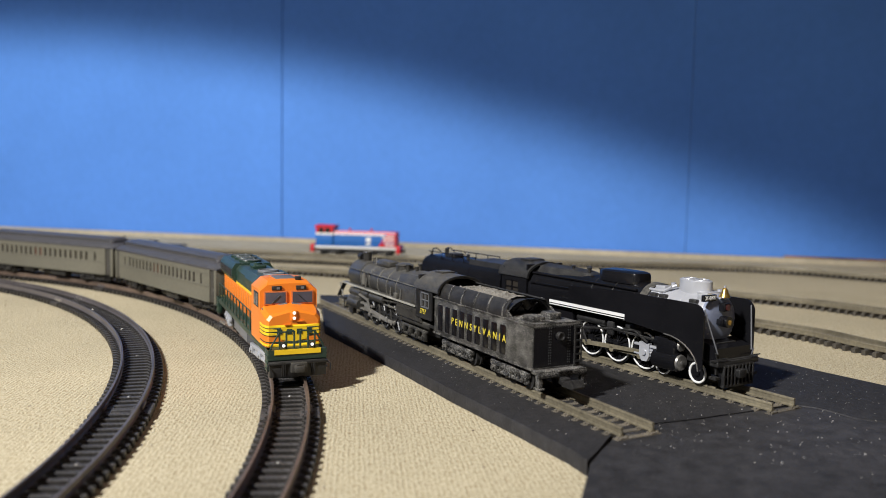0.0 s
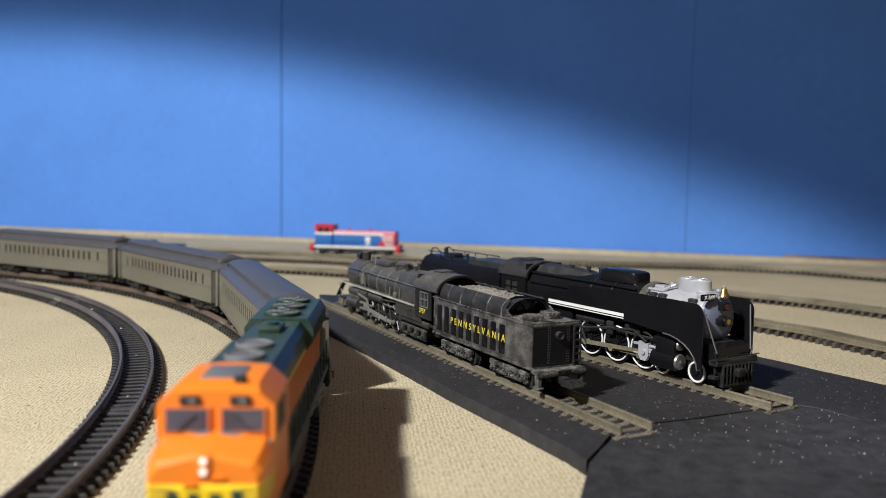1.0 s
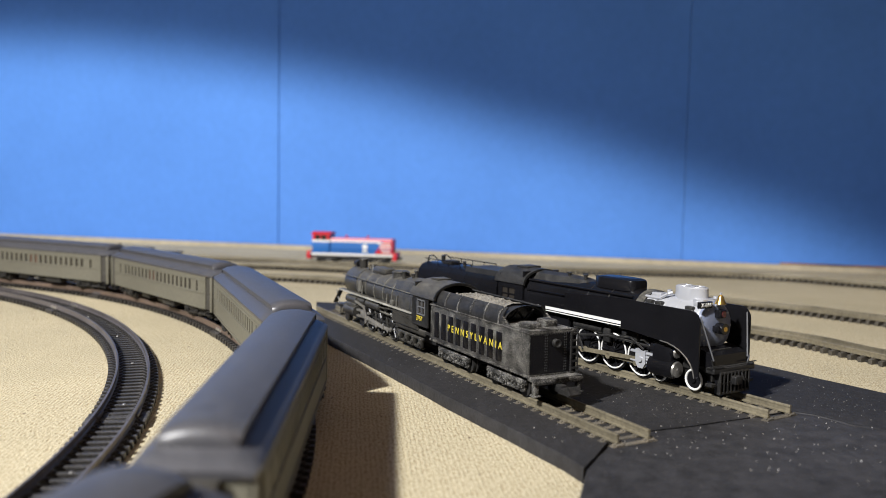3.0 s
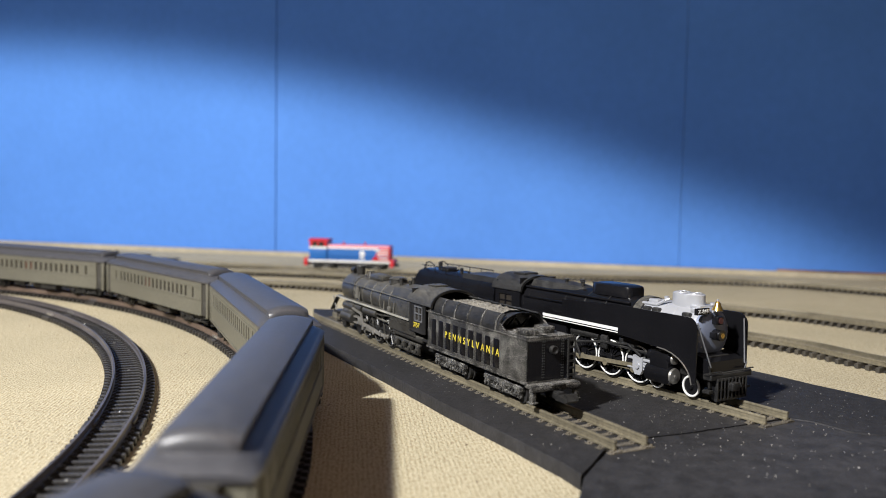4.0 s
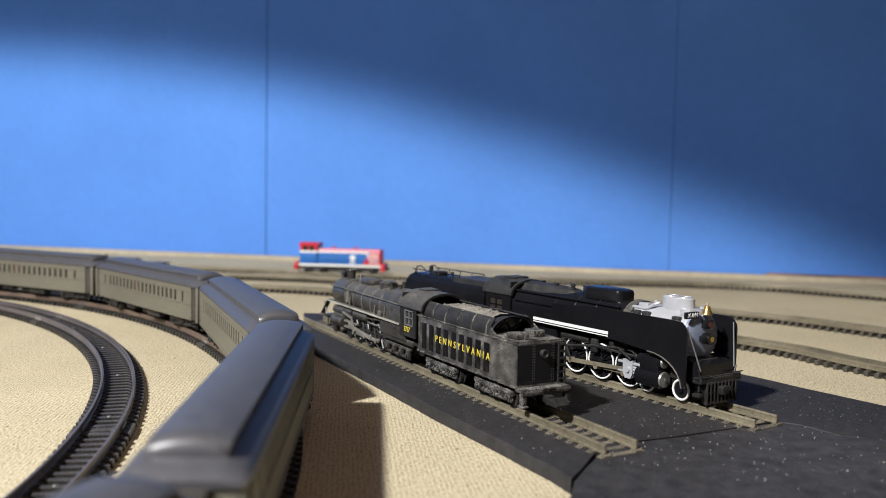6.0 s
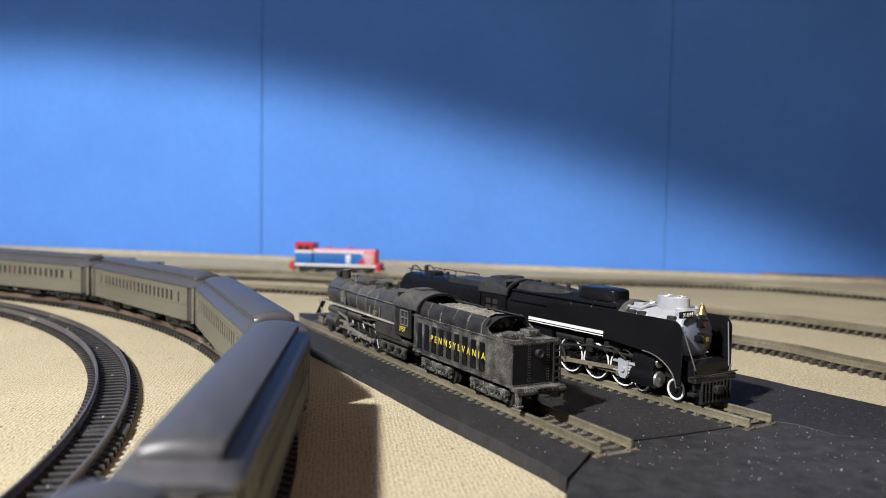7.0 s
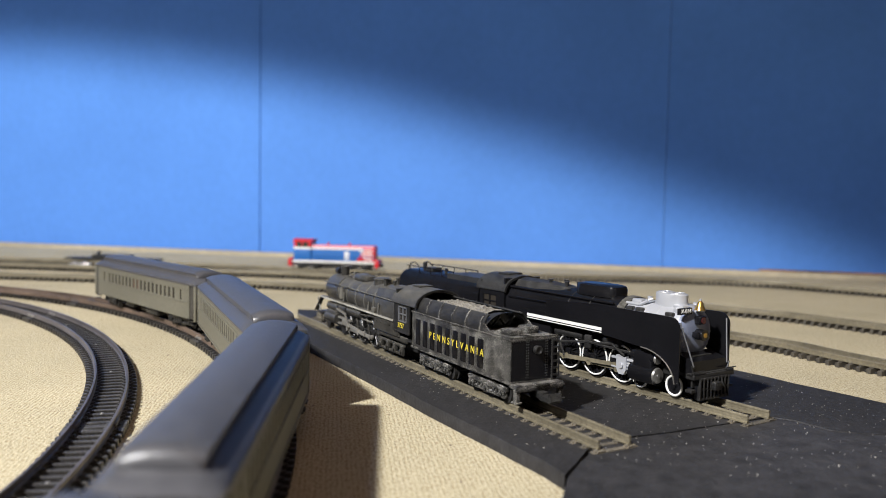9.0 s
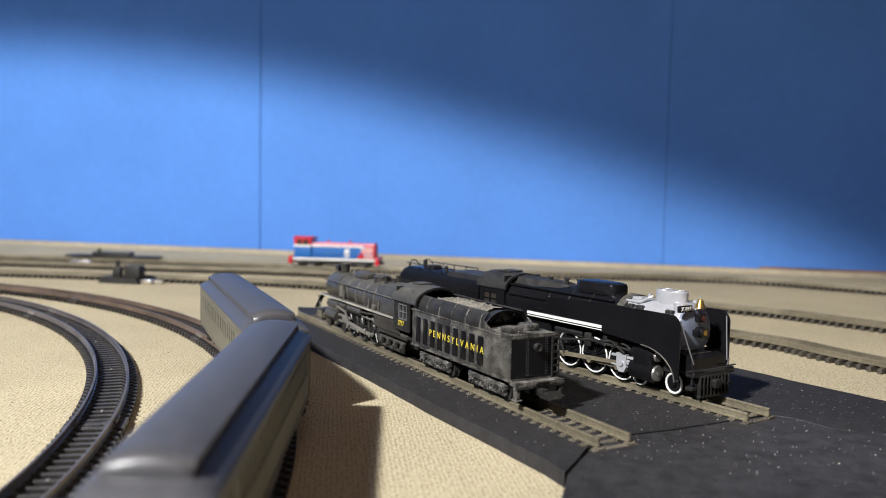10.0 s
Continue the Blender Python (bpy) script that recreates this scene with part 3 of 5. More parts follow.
def build_coach():
    """A heavyweight day coach: clerestory roof, paired windows, vestibule ends, six-wheel trucks. x forward."""
    car = thing("passenger_car", Matrix(), "olive grey heavyweight passenger coach with a dusty black clerestory roof", "passenger car", "coaches of the moving train")
    L = CAR_HALF
    # side walls with real window openings
    xs = [-39.95 + 4.7 * i for i in range(18)]
    x_win = [(-48.3, -46.6)] + [(x - 1.1, x + 1.1) for x in xs] + [(46.6, 48.3)]
    for s in (-1, 1):
        sh = Shape()
        y0, y1 = s * 8.4, s * 9.2
        z0, z1, w0, w1 = 5.4, 20.2, 13.0, 17.6
        sh.box(-L + 7, L - 7, y0, y1, z0, w0)
        sh.box(-L + 7, L - 7, y0, y1, w1, z1)
        edge = [-L + 7] + [v for w in x_win for v in w] + [L - 7]
        for a, b in zip(edge[::2], edge[1::2]):
            sh.box(a, b, y0, y1, w0, w1)
        sh.box(-L + 7, L - 7, y1 - 0.05 * s, y1 + 0.28 * s, 12.2, 12.75)
        sh.box(-L + 7, L - 7, y1 - 0.05 * s, y1 + 0.22 * s, 18.1, 18.5)
        sh.box(-L + 7, L - 7, y1 - 0.05 * s, y1 + 0.3 * s, 5.4, 6.0)
        wall = part("side_wall", sh, M_CAR, car)
        for a, b in x_win:
            part("pane", Shape().box(a - 0.1, b + 0.1, s * 8.45, s * 8.75, 12.9, 17.7), M_BLIND if int(a * 7) % 3 == 0 else M_GLASS_DK, wall)
    # ends with inset vestibule doors
    for e in (-1, 1):
        sh = Shape()
        for s in (-1, 1):
            sh.box(e * (L - 7), e * (L - 6), s * 8.0, s * 9.2, 5.4, 20.2)
            sh.box(e * (L - 1.2), e * L, s * 4.0, s * 8.6, 5.4, 20.2, 0.2)
            sh.box(e * (L - 2.0), e * L, s * 7.8, s * 9.1, 4.6, 20.2, 0.25)
        sh.box(e * (L - 1.2), e * L, -4.0, 4.0, 18.0, 21.5)
        end = part("vestibule", sh, M_CAR, car)
        for s in (-1, 1):
            d = Shape().box(e * (L - 6.2), e * (L - 1.8), s * 8.2, s * 8.7, 5.6, 20.0)
            d.box(e * (L - 5.4), e * (L - 2.6), s * 8.65, s * 8.85, 6.5, 11.5, 0.15)
            d.box(e * (L - 5.4), e * (L - 2.6), s * 8.65, s * 8.85, 12.6, 12.9)
            dd = part("door", d, M_CAR_DARK, end)
            st = Shape()
            for k in range(2):
                st.box(e * (L - 6.0), e * (L - 2.2), s * (7.2 + k * 0.5), s * (8.8 + 0.2 * k), 2.6 + 1.5 * (1 - k), 3.0 + 1.5 * (1 - k))
            part("steps", st, M_UNDER, end)
        dia = Shape()
        for k in range(4):
            dia.box(e * (L + k * 0.55), e * (L + k * 0.55 + 0.35), -4.2 + 0.25 * (k % 2), 4.2 - 0.25 * (k % 2), 5.5, 20.6 - 0.25 * (k % 2), 0.1)
        part("diaphragm", dia, M_CAR_DARK, car, "dark corrugated gangway diaphragm")
    # lower roof and clerestory with turned-down ends
    def section(f, low):
        return [(-9.45 * f, 20.2), (-9.5 * f, 20.9), (-8.6 * f, 22.2 - low * 0.6), (-6.4 * f, 23.3 - low), (-5.6 * f, 23.5 - low), (5.6 * f, 23.5 - low), (6.4 * f, 23.3 - low), (8.6 * f, 22.2 - low * 0.6), (9.5 * f, 20.9), (9.45 * f, 20.2)]
    sh = Shape()
    stations = [(-L - 0.6, 0.93, 2.1), (-L + 1.0, 0.975, 1.2), (-L + 4, 1, 0.35), (-L + 9, 1, 0), (L - 9, 1, 0), (L - 4, 1, 0.35), (L - 1.0, 0.975, 1.2), (L + 0.6, 0.93, 2.1)]
    sh.loft([[(x, y, z) for y, z in section(f, low)] for x, f, low in stations])
    roof = part("roof", sh, M_ROOF, car, "dusty black lower roof")
    sh = Shape()
    def top(f, low):
        return [(-5.9 * f, 22.6 - low), (-5.9 * f, 24.6 - low), (-6.3 * f, 24.7 - low), (-6.2 * f, 25.2 - low), (-4.0 * f, 26.0 - low), (-1.5, 26.4 - low), (1.5, 26.4 - low), (4.0 * f, 26.0 - low), (6.2 * f, 25.2 - low), (6.3 * f, 24.7 - low), (5.9 * f, 24.6 - low), (5.9 * f, 22.6 - low)]
    ends = [(L - 9, 1, 0), (L - 6.4, 1, 0.12), (L - 5.2, 0.99, 0.55), (L - 4.5, 0.97, 1.35), (L - 4.2, 0.95, 2.6)]
    stations = [(-x, f, low) for x, f, low in ends[::-1]] + ends
    sh.loft([[(x, y, z) for y, z in top(f, low)] for x, f, low in stations])
    cl = part("clerestory", sh, M_ROOF, roof)
    # underbody
    sh = Shape()
    sh.box(-L + 2, L - 2, -7.5, 7.5, 4.8, 5.5)
    sh.box(-18, -6, 3.0, 7.6, 2.2, 5, 0.3)
    sh.box(4, 18, -7.6, -3.0, 2.0, 5, 0.3)
    sh.box(-2, 9, 3.4, 7.4, 2.8, 5, 0.3)
    sh.box(14, 22, 3.6, 7.4, 2.4, 5, 0.3)
    sh.box(-22, -12, -7.4, -3.6, 2.6, 5, 0.3)
    sh.cyl((-4, -5, 3.4), (2, -5, 3.4), 1.5, n=12)
    sh.box(-28, 28, -0.6, 0.6, 2.6, 5)
    part("underframe", sh, M_UNDER, car)
    for e in (-1, 1):
        truck("truck", car, e * 42.5, e * 6.2)
        part("coupler", Shape().box(e * (L - 3), e * (L + 3.4), -0.9, 0.9, 2.4, 4.2, 0.2), M_UNDER, car)
    return car



LONG = 1.12                 # stretch from the drawn body to its true length


def build_diesel():
    """A wide-cab six-axle road diesel, x forward."""
    lo = thing("diesel_locomotive", Matrix(), "orange and dark green diesel locomotive with yellow stripes leading the train", "locomotive")
    # frame, deck and pilot
    sh = Shape().box(-52, 50, -8.4, 8.4, 6.9, 8.8, 0.25)
    sh.box(-50, 48, -6.0, 6.0, 4.6, 7.0)
    part("frame", sh, M_GREEN, lo)
    for e in (1, -1):
        sh = Shape()
        sh.slab([(e * 50, 5.2), (e * 53.6, 5.2), (e * 54.2, 6.0), (e * 54.2, 9.0), (e * 50, 9.0)], -8.6, 8.6)
        for s in (-1, 1):
            sh.box(e * 50, e * 53.4, s * 6.9, s * 8.7, 2.4, 9.0, 0.2)
            for k in range(3):
                sh.box(e * 50.4, e * 54.0, s * 7.0, s * 8.9, 3.0 + 2 * k, 3.35 + 2 * k)
        end = part("end_platform", sh, M_GREEN, lo)
        sh = Shape().box(e * 53.2, e * 55.2, -8.3, 8.3, 0.9, 5.6, 0.3)
        sh.box(e * 53.6, e * 55.7, -8.7, 8.7, 4.8, 5.5, 0.2)
        for s in (-1, 1):
            for k in range(3):
                sh.cyl((e * 55.3, s * (3.9 + 0.45 * k), 1.2), (e * 55.6, s * (3.9 + 0.45 * k), 5.6), 0.17, n=6)
            sh.wire([(e * 54.6, s * 8.6, 4.9), (e * 56.4, s * 9.2, 4.6), (e * 56.4, s * 9.2, 2.6)], 0.2)
        part("pilot", sh, M_UNDER, end, "black pilot plate with hoses")
        sh = Shape().box(e * 54.5, e * 58.2, -1.2, 1.2, 2.9, 4.9, 0.3)
        sh.box(e * 56.6, e * 58.6, -1.6, 1.3, 2.8, 4.9, 0.4)
        sh.box(e * 54.9, e * 56.6, -2.4, 2.4, 2.4, 5.4, 0.3)
        part("coupler", sh, M_CAR_DARK, lo, "dark grey knuckle coupler")
        part("warning_stripe", Shape().slab([(e * 54.0, 7.6), (e * 54.45, 7.6), (e * 54.45, 9.05), (e * 54.0, 9.05)], -6.8, 6.8), M_YELLOW, end, "yellow stripe across the end platform")
    # long hood: orange sides, yellow line, dark green top
    part("hood_side", Shape().box(-49, 30, -6.1, 6.1, 8.6, 19.4, 0.15), M_ORANGE, lo, "orange hood side")
    part("hood_stripe", Shape().box(-49.1, 30, -6.18, 6.18, 19.3, 20.3), M_YELLOW, lo, "yellow line along the hood")
    part("sill_stripe", Shape().box(-49.1, 30, -6.2, 6.2, 8.7, 10.9), M_GREEN, lo, "dark green band above the walkway")
    sh = Shape().prof([(-6.15, 20.2), (-6.15, 24.6), (-4.9, 26.3), (4.9, 26.3), (6.15, 24.6), (6.15, 20.2)], -49.15, 34)
    top = part("hood_top", sh, M_GREEN, lo, "dark green hood roof")
    door = part("hood_door", Shape().box(-2.2, 2.2, -6.32, 6.32, 11.2, 18.8, 0.1), M_ORANGE, lo)
    door.matrix_basis = mmpose(-44.8, 0, 0)
    for k in range(1, 15):
        again(door, lo, mmpose(-44.8 + 5 * k, 0, 0))
    # flared radiator section at the rear, with its fans
    sh = Shape().prof([(-6.2, 19.4), (-7.8, 21.6), (-7.8, 24.8), (-6.4, 26.9), (6.4, 26.9), (7.8, 24.8), (7.8, 21.6), (6.2, 19.4)], -48, -18)
    rad = part("radiator", sh, M_GREEN, lo)
    sh = Shape()
    for s in (-1, 1):
        for k in range(9):
            sh.box(-46 + 3 * k, -43.6 + 3 * k, s * 7.75, s * 8.0, 22.0, 24.6)
    part("grille", sh, M_UNDER, rad)
    for x in (-42.5, -33, -23.5):
        sh = Shape().cyl((x, 0, 26.8), (x, 0, 27.5), 4.3, n=28)
        sh.torus((x, 0, 27.5), (0, 0, 1), 4.1, 0.3)
        f = part("fan", sh, M_GREEN, rad)
        g = Shape()
        for k in range(8):
            a = math.pi * k / 8
            g.box(-3.9, 3.9, -0.12, 0.12, 27.5, 27.75, m=Matrix.Translation((x, 0, 0)) @ Matrix.Rotation(a, 4, "Z"))
        g.cyl((x, 0, 27.4), (x, 0, 27.9), 1.0, n=12)
        part("fan_grille", g, M_GREY, f, "dusty grey fan grille")
    sh = Shape().box(-12, -4, -2.4, 2.4, 26.2, 27.6, 0.4)
    sh.cyl((-8, 0, 27.5), (-8, 0, 28.2), 1.6, n=14)
    part("exhaust_stack", sh, M_GREEN, top)
    sh = Shape().prof([(-6.3, 21.6), (-7.2, 23.0), (-7.2, 24.8), (-5.4, 27.0), (5.4, 27.0), (7.2, 24.8), (7.2, 23.0), (6.3, 21.6)], 6, 26)
    br = part("dynamic_brake", sh, M_GREEN, lo)
    for x in (11, 20.5):
        part("brake_fan", Shape().cyl((x, 0, 26.9), (x, 0, 27.5), 3.6, n=24).torus((x, 0, 27.5), (0, 0, 1), 3.3, 0.3), M_GREY, br, "dusty grey fan cap")
    # cab
    def cab_ring(x, top_z, hw, shoulder=3.0):
        return [(x, -hw, 8.9), (x, -hw, top_z - shoulder), (x, -hw + shoulder * 0.95, top_z - 0.35), (x, -2.0, top_z), (x, 2.0, top_z), (x, hw - shoulder * 0.95, top_z - 0.35), (x, hw, top_z - shoulder), (x, hw, 8.9)]
    sh = Shape().loft([cab_ring(28.5, 28.2, 8.8), cab_ring(40.3, 28.2, 8.8), cab_ring(42.3, 27.1, 8.7, 2.2)])
    cab = part("cab", sh, M_ORANGE, lo, "orange cab shell")
    part("roof_hatch", Shape().box(31, 39, -3.2, 3.2, 27.7, 28.35, 0.25), M_GREY, cab, "pale grey hatch on the cab roof")
    sh = Shape().box(39.6, 40.8, 2.4, 4.2, 27.8, 29.0, 0.2)
    sh.cyl((34, -5.2, 27.2), (36.5, -5.2, 27.4), 0.5, n=8)
    part("horn", sh, M_UNDER, cab)
    # brow with number boards
    for s in (-1, 1):
        part("number_board", Shape().box(42.1, 42.85, s * 3.7 - 1.5, s * 3.7 + 1.5, 25.1, 26.4, 0.15), M_UNDER, cab, "black number board")
        part("board_light", Shape().box(42.8, 42.95, s * 3.7 - 0.1, s * 3.7 + 0.9, 25.4, 26.1), M_GREY, cab)
        # windscreen with its rubber rim
        rim = Shape().slab([(41.9, 20.7), (42.75, 20.7), (42.75, 24.8), (41.9, 24.8)], s * 0.7, s * 7.5)
        w = part("windscreen", rim, M_ORANGE_TRIM, cab)
        part("pane", Shape().box(42.6, 42.82, s * 1.1, s * 7.15, 21.05, 24.45), M_WINDSCREEN, w)
        part("wiper", Shape().wire([(43.0, s * 5.6, 21.0), (43.0, s * 2.8, 23.6)], 0.1), M_UNDER, w)
        sw = Shape().box(33, 40.3, s * 8.7, s * 8.95, 19.6, 24.2, 0.1)
        w2 = part("side_window", sw, M_UNDER, cab)
        part("pane", Shape().box(33.5, 36.4, s * 8.9, s * 9.0, 20.0, 23.8).box(36.9, 39.9, s * 8.9, s * 9.0, 20.0, 23.8), M_WINDSCREEN, w2)
    # wide nose: tapered plan, sloped top
    def nose_ring(x, hw, z_edge, z_mid):
        return [(x, -hw, 8.9), (x, -hw, z_edge - 1.4), (x, -hw + 1.1, z_edge), (x, -1.3, z_mid), (x, 1.3, z_mid), (x, hw - 1.1, z_edge), (x, hw, z_edge - 1.4), (x, hw, 8.9)]
    sh = Shape().loft([nose_ring(42.0, 8.7, 20.4, 21.0), nose_ring(46.2, 8.6, 19.5, 20.4), nose_ring(48.6, 8.1, 18.6, 19.8), nose_ring(49.3, 7.4, 18.0, 19.2)])
    nose = part("nose", sh, M_ORANGE, lo, "orange wide nose", smooth=18)
    for s in (-1, 1):
        part("nose_sill", Shape().loft([[(42.6, s * 0.8, 20.9), (42.6, s * 8.3, 19.4), (43.4, s * 8.3, 19.1), (43.4, s * 0.8, 20.6)], [(42.6, s * 0.8, 21.3), (42.6, s * 8.3, 19.8), (43.4, s * 8.3, 19.5), (43.4, s * 0.8, 21.0)]]), M_GREY, nose, "grey sill under the windscreen")
        part("nose_step", Shape().box(49.2, 49.8, -s * 1.9 - 1.0, -s * 1.9 + 1.0, 16.4 - 1.0 * (s > 0), 16.7 - 1.0 * (s > 0)), M_ORANGE, nose)
    sh = Shape().box(48.9, 49.75, -1.0, 1.0, 16.6, 19.9, 0.35)
    hl = part("headlight", sh, M_ORANGE, nose)
    for z in (19.1, 17.5):
        part("lens", Shape().cyl((49.7, 0, z), (49.95, 0, z), 0.5, n=16), M_LENS, hl, "lit round headlight")
    # yellow band round the nose, with dark edging and plain bars in place of the road's mark
    def band(z0, z1, out, material, name, parent):
        pts = [(42.2, 8.7), (46.2, 8.6), (48.6, 8.1), (49.3, 7.4), (49.3, 0), (49.3, -7.4), (48.6, -8.1), (46.2, -8.6), (42.2, -8.7)]
        g = 1 + out / 9
        sh = Shape().loft([[(x + out, y * g, z0 - 0.9 * (7.4 - abs(y)) / 7.4 * (abs(y) < 7.5)) for x, y in pts] + [(x - 0.2, y * 0.96, z0) for x, y in pts[::-1]],
                           [(x + out, y * g, z1 - 0.9 * (7.4 - abs(y)) / 7.4 * (abs(y) < 7.5)) for x, y in pts] + [(x - 0.2, y * 0.96, z1) for x, y in pts[::-1]]])
        return part(name, sh, material, parent)
    for z in (12.5, 13.6, 14.7):
        band(z, z + 0.75, 0.10, M_YELLOW, "nose_stripe", nose)
        band(z - 0.2, z - 0.02, 0.13, M_GREEN, "pinstripe", nose)
    yb = part("nose_panel", Shape().prof([(-3.8, 11.0), (0, 10.4), (3.8, 11.0), (4.4, 13.2), (3.6, 15.0), (-3.6, 15.0), (-4.4, 13.2)], 49.36, 49.46), M_YELLOW, nose, "yellow panel on the nose")
    band(9.2, 9.75, 0.12, M_YELLOW, "lower_band", nose)
    band(10.3, 10.5, 0.12, M_GREEN, "pinstripe", nose)
    for k, (y, w) in enumerate(((4.6, 1.5), (1.6, 1.6), (-1.4, 1.5), (-4.3, 1.5))):
        part("mark_bar", Shape().box(49.4, 49.62, y - w / 2, y + w / 2, 12.7, 14.2), M_GREEN, yb)
    # handrails
    def rail_run(pts, r=0.22):
        return Shape().wire(pts, r)
    for s in (-1, 1):
        sh = rail_run([(53.6, s * 0.9, 8.8), (53.6, s * 0.9, 14.4), (53.6, s * 3.2, 14.4), (53.6, s * 3.2, 8.8)], 0.3)
        sh.wire([(53.6, s * 3.2, 14.2), (53.6, s * 5.2, 14.2), (53.6, s * 7.4, 10.4), (53.6, s * 8.0, 8.8)], 0.26)
        sh.wire([(53.6, s * 5.2, 14.2), (53.6, s * 5.2, 8.8)], 0.26)
        part("end_rail", sh, M_GREEN, lo)
        dl = part("ditch_light", Shape().cyl((53.4, s * 4.2, 10.3), (54.5, s * 4.2, 10.3), 0.85, n=14), M_UNDER, lo)
        part("lens", Shape().cyl((54.5, s * 4.2, 10.3), (54.7, s * 4.2, 10.3), 0.48, n=14), M_LENS, dl, "lit ditch light")
        sh = rail_run([(-48, s * 8.1, 15.4), (29, s * 8.1, 15.4), (33, s * 8.4, 17)], 0.2)
        for k in range(12):
            sh.wire([(-48 + 7 * k, s * 8.1, 8.8), (-48 + 7 * k, s * 8.1, 15.4)], 0.24)
        part("side_rail", sh, M_GREEN, lo)
    # tank and trucks
    part("fuel_tank", Shape().prof([(-5.0, 1.6), (-7.6, 3.0), (-7.6, 6.8), (7.6, 6.8), (7.6, 3.0), (5.0, 1.6)], -14, 13), M_GREY, lo, "grey fuel tank")
    for x, turn in ((-33, -4.8), (32.5, 4.8)):
        truck("truck", lo, x, turn, 3.2, 20.0, 3, material=M_PALE)
    for o in lo.children_recursive:
        o.location.x *= LONG
    for me in {o.data for o in lo.children_recursive if not o.name.startswith("wheelset") and not o.name.startswith("truck")}:
        keep = me.name.startswith(("fan", "brake_fan", "exhaust", "hood_door"))
        mid = sum(v.co.x for v in me.vertices) / len(me.vertices)
        me.transform(Matrix.Translation(((LONG - 1) * mid if keep else 0, 0, 0)) @ Matrix.Diagonal((1 if keep else LONG, 1.05, 1.03, 1)))
    return lo


def path_pose(s):
    """The pose at s millimetres along the oval, counted from the curve's rightmost point against the running direction."""
    quarter = RADIUS * math.pi / 2
    if s > quarter:
        return HUB.x - (s - quarter), HUB.y + RADIUS, 0.0
    if s < -quarter:
        return HUB.x + (s + quarter), HUB.y - RADIUS, -180.0
    a = s / RADIUS
    r = RADIUS - 1.9
    return HUB.x + r * math.cos(a), HUB.y + r * math.sin(a), math.degrees(a) - 90


DEG = RADIUS * math.pi / 180
FRONT = 13.7 * DEG          # the locomotive's nose at the start
FIRST = 31.9 * DEG         # the gap behind the locomotive
PITCH = 19.0 * DEG         # one coach and its coupling
COACHES = 10


def travelled(t):
    """Millimetres run after t seconds; the train speeds up a little."""
    return (18.36 * t + 0.065 * t * t + 1.3 * (1 - math.exp(-2 * t))) * DEG


def build_train():
    engine = build_diesel()
    first = build_coach()
    coaches = [first] + [copy_thing(first, Matrix()) for _ in range(COACHES - 1)]
    return [(engine, (FRONT + FIRST) / 2)] + [(c, FIRST + PITCH * (i + 0.5)) for i, c in enumerate(coaches)]


def motions(train):
    steps = [i * 0.2 for i in range(51)]
    for ob, s0 in train:
        rows = []
        for t in steps:
            x, y, turn = path_pose(s0 - travelled(t))
            rows.append((t, mmpose(x, y, RAIL, 0, 0, turn)))
        walk(ob, rows)


# ---- parked locomotives ----
def siding_pose(th, off, u, turn=90):
    p = siding_point(th, off, u)
    return mmpose(p.x, p.y, BED + RAIL, 0, 0, math.degrees(th) + turn)


def spoked_wheel(name, x, y, r, parent, material, rim_mat, spokes=14, side=1):
    """A driving wheel seen from its outer side: tyre, spokes, hub and counterweight."""
    w = part(name, Shape().torus((x, y, r), (0, 1, 0), r - 0.35, 0.30, n=32), rim_mat, parent)
    sh = Shape()
    for k in range(spokes):
        a = 2 * math.pi * k / spokes
        sh.wire([(x, y, r), (x + (r - 0.7) * math.cos(a), y, r + (r - 0.7) * math.sin(a))], 0.28, n=5)
    sh.cyl((x, y - 0.7, r), (x, y + 0.7, r), 1.3, n=14)
    sh.cyl((x, y - 0.5 * side - 0.15, r), (x, y - 0.5 * side + 0.15, r), r + 0.45, n=32)
    part("spokes", sh, material, w)
    return w


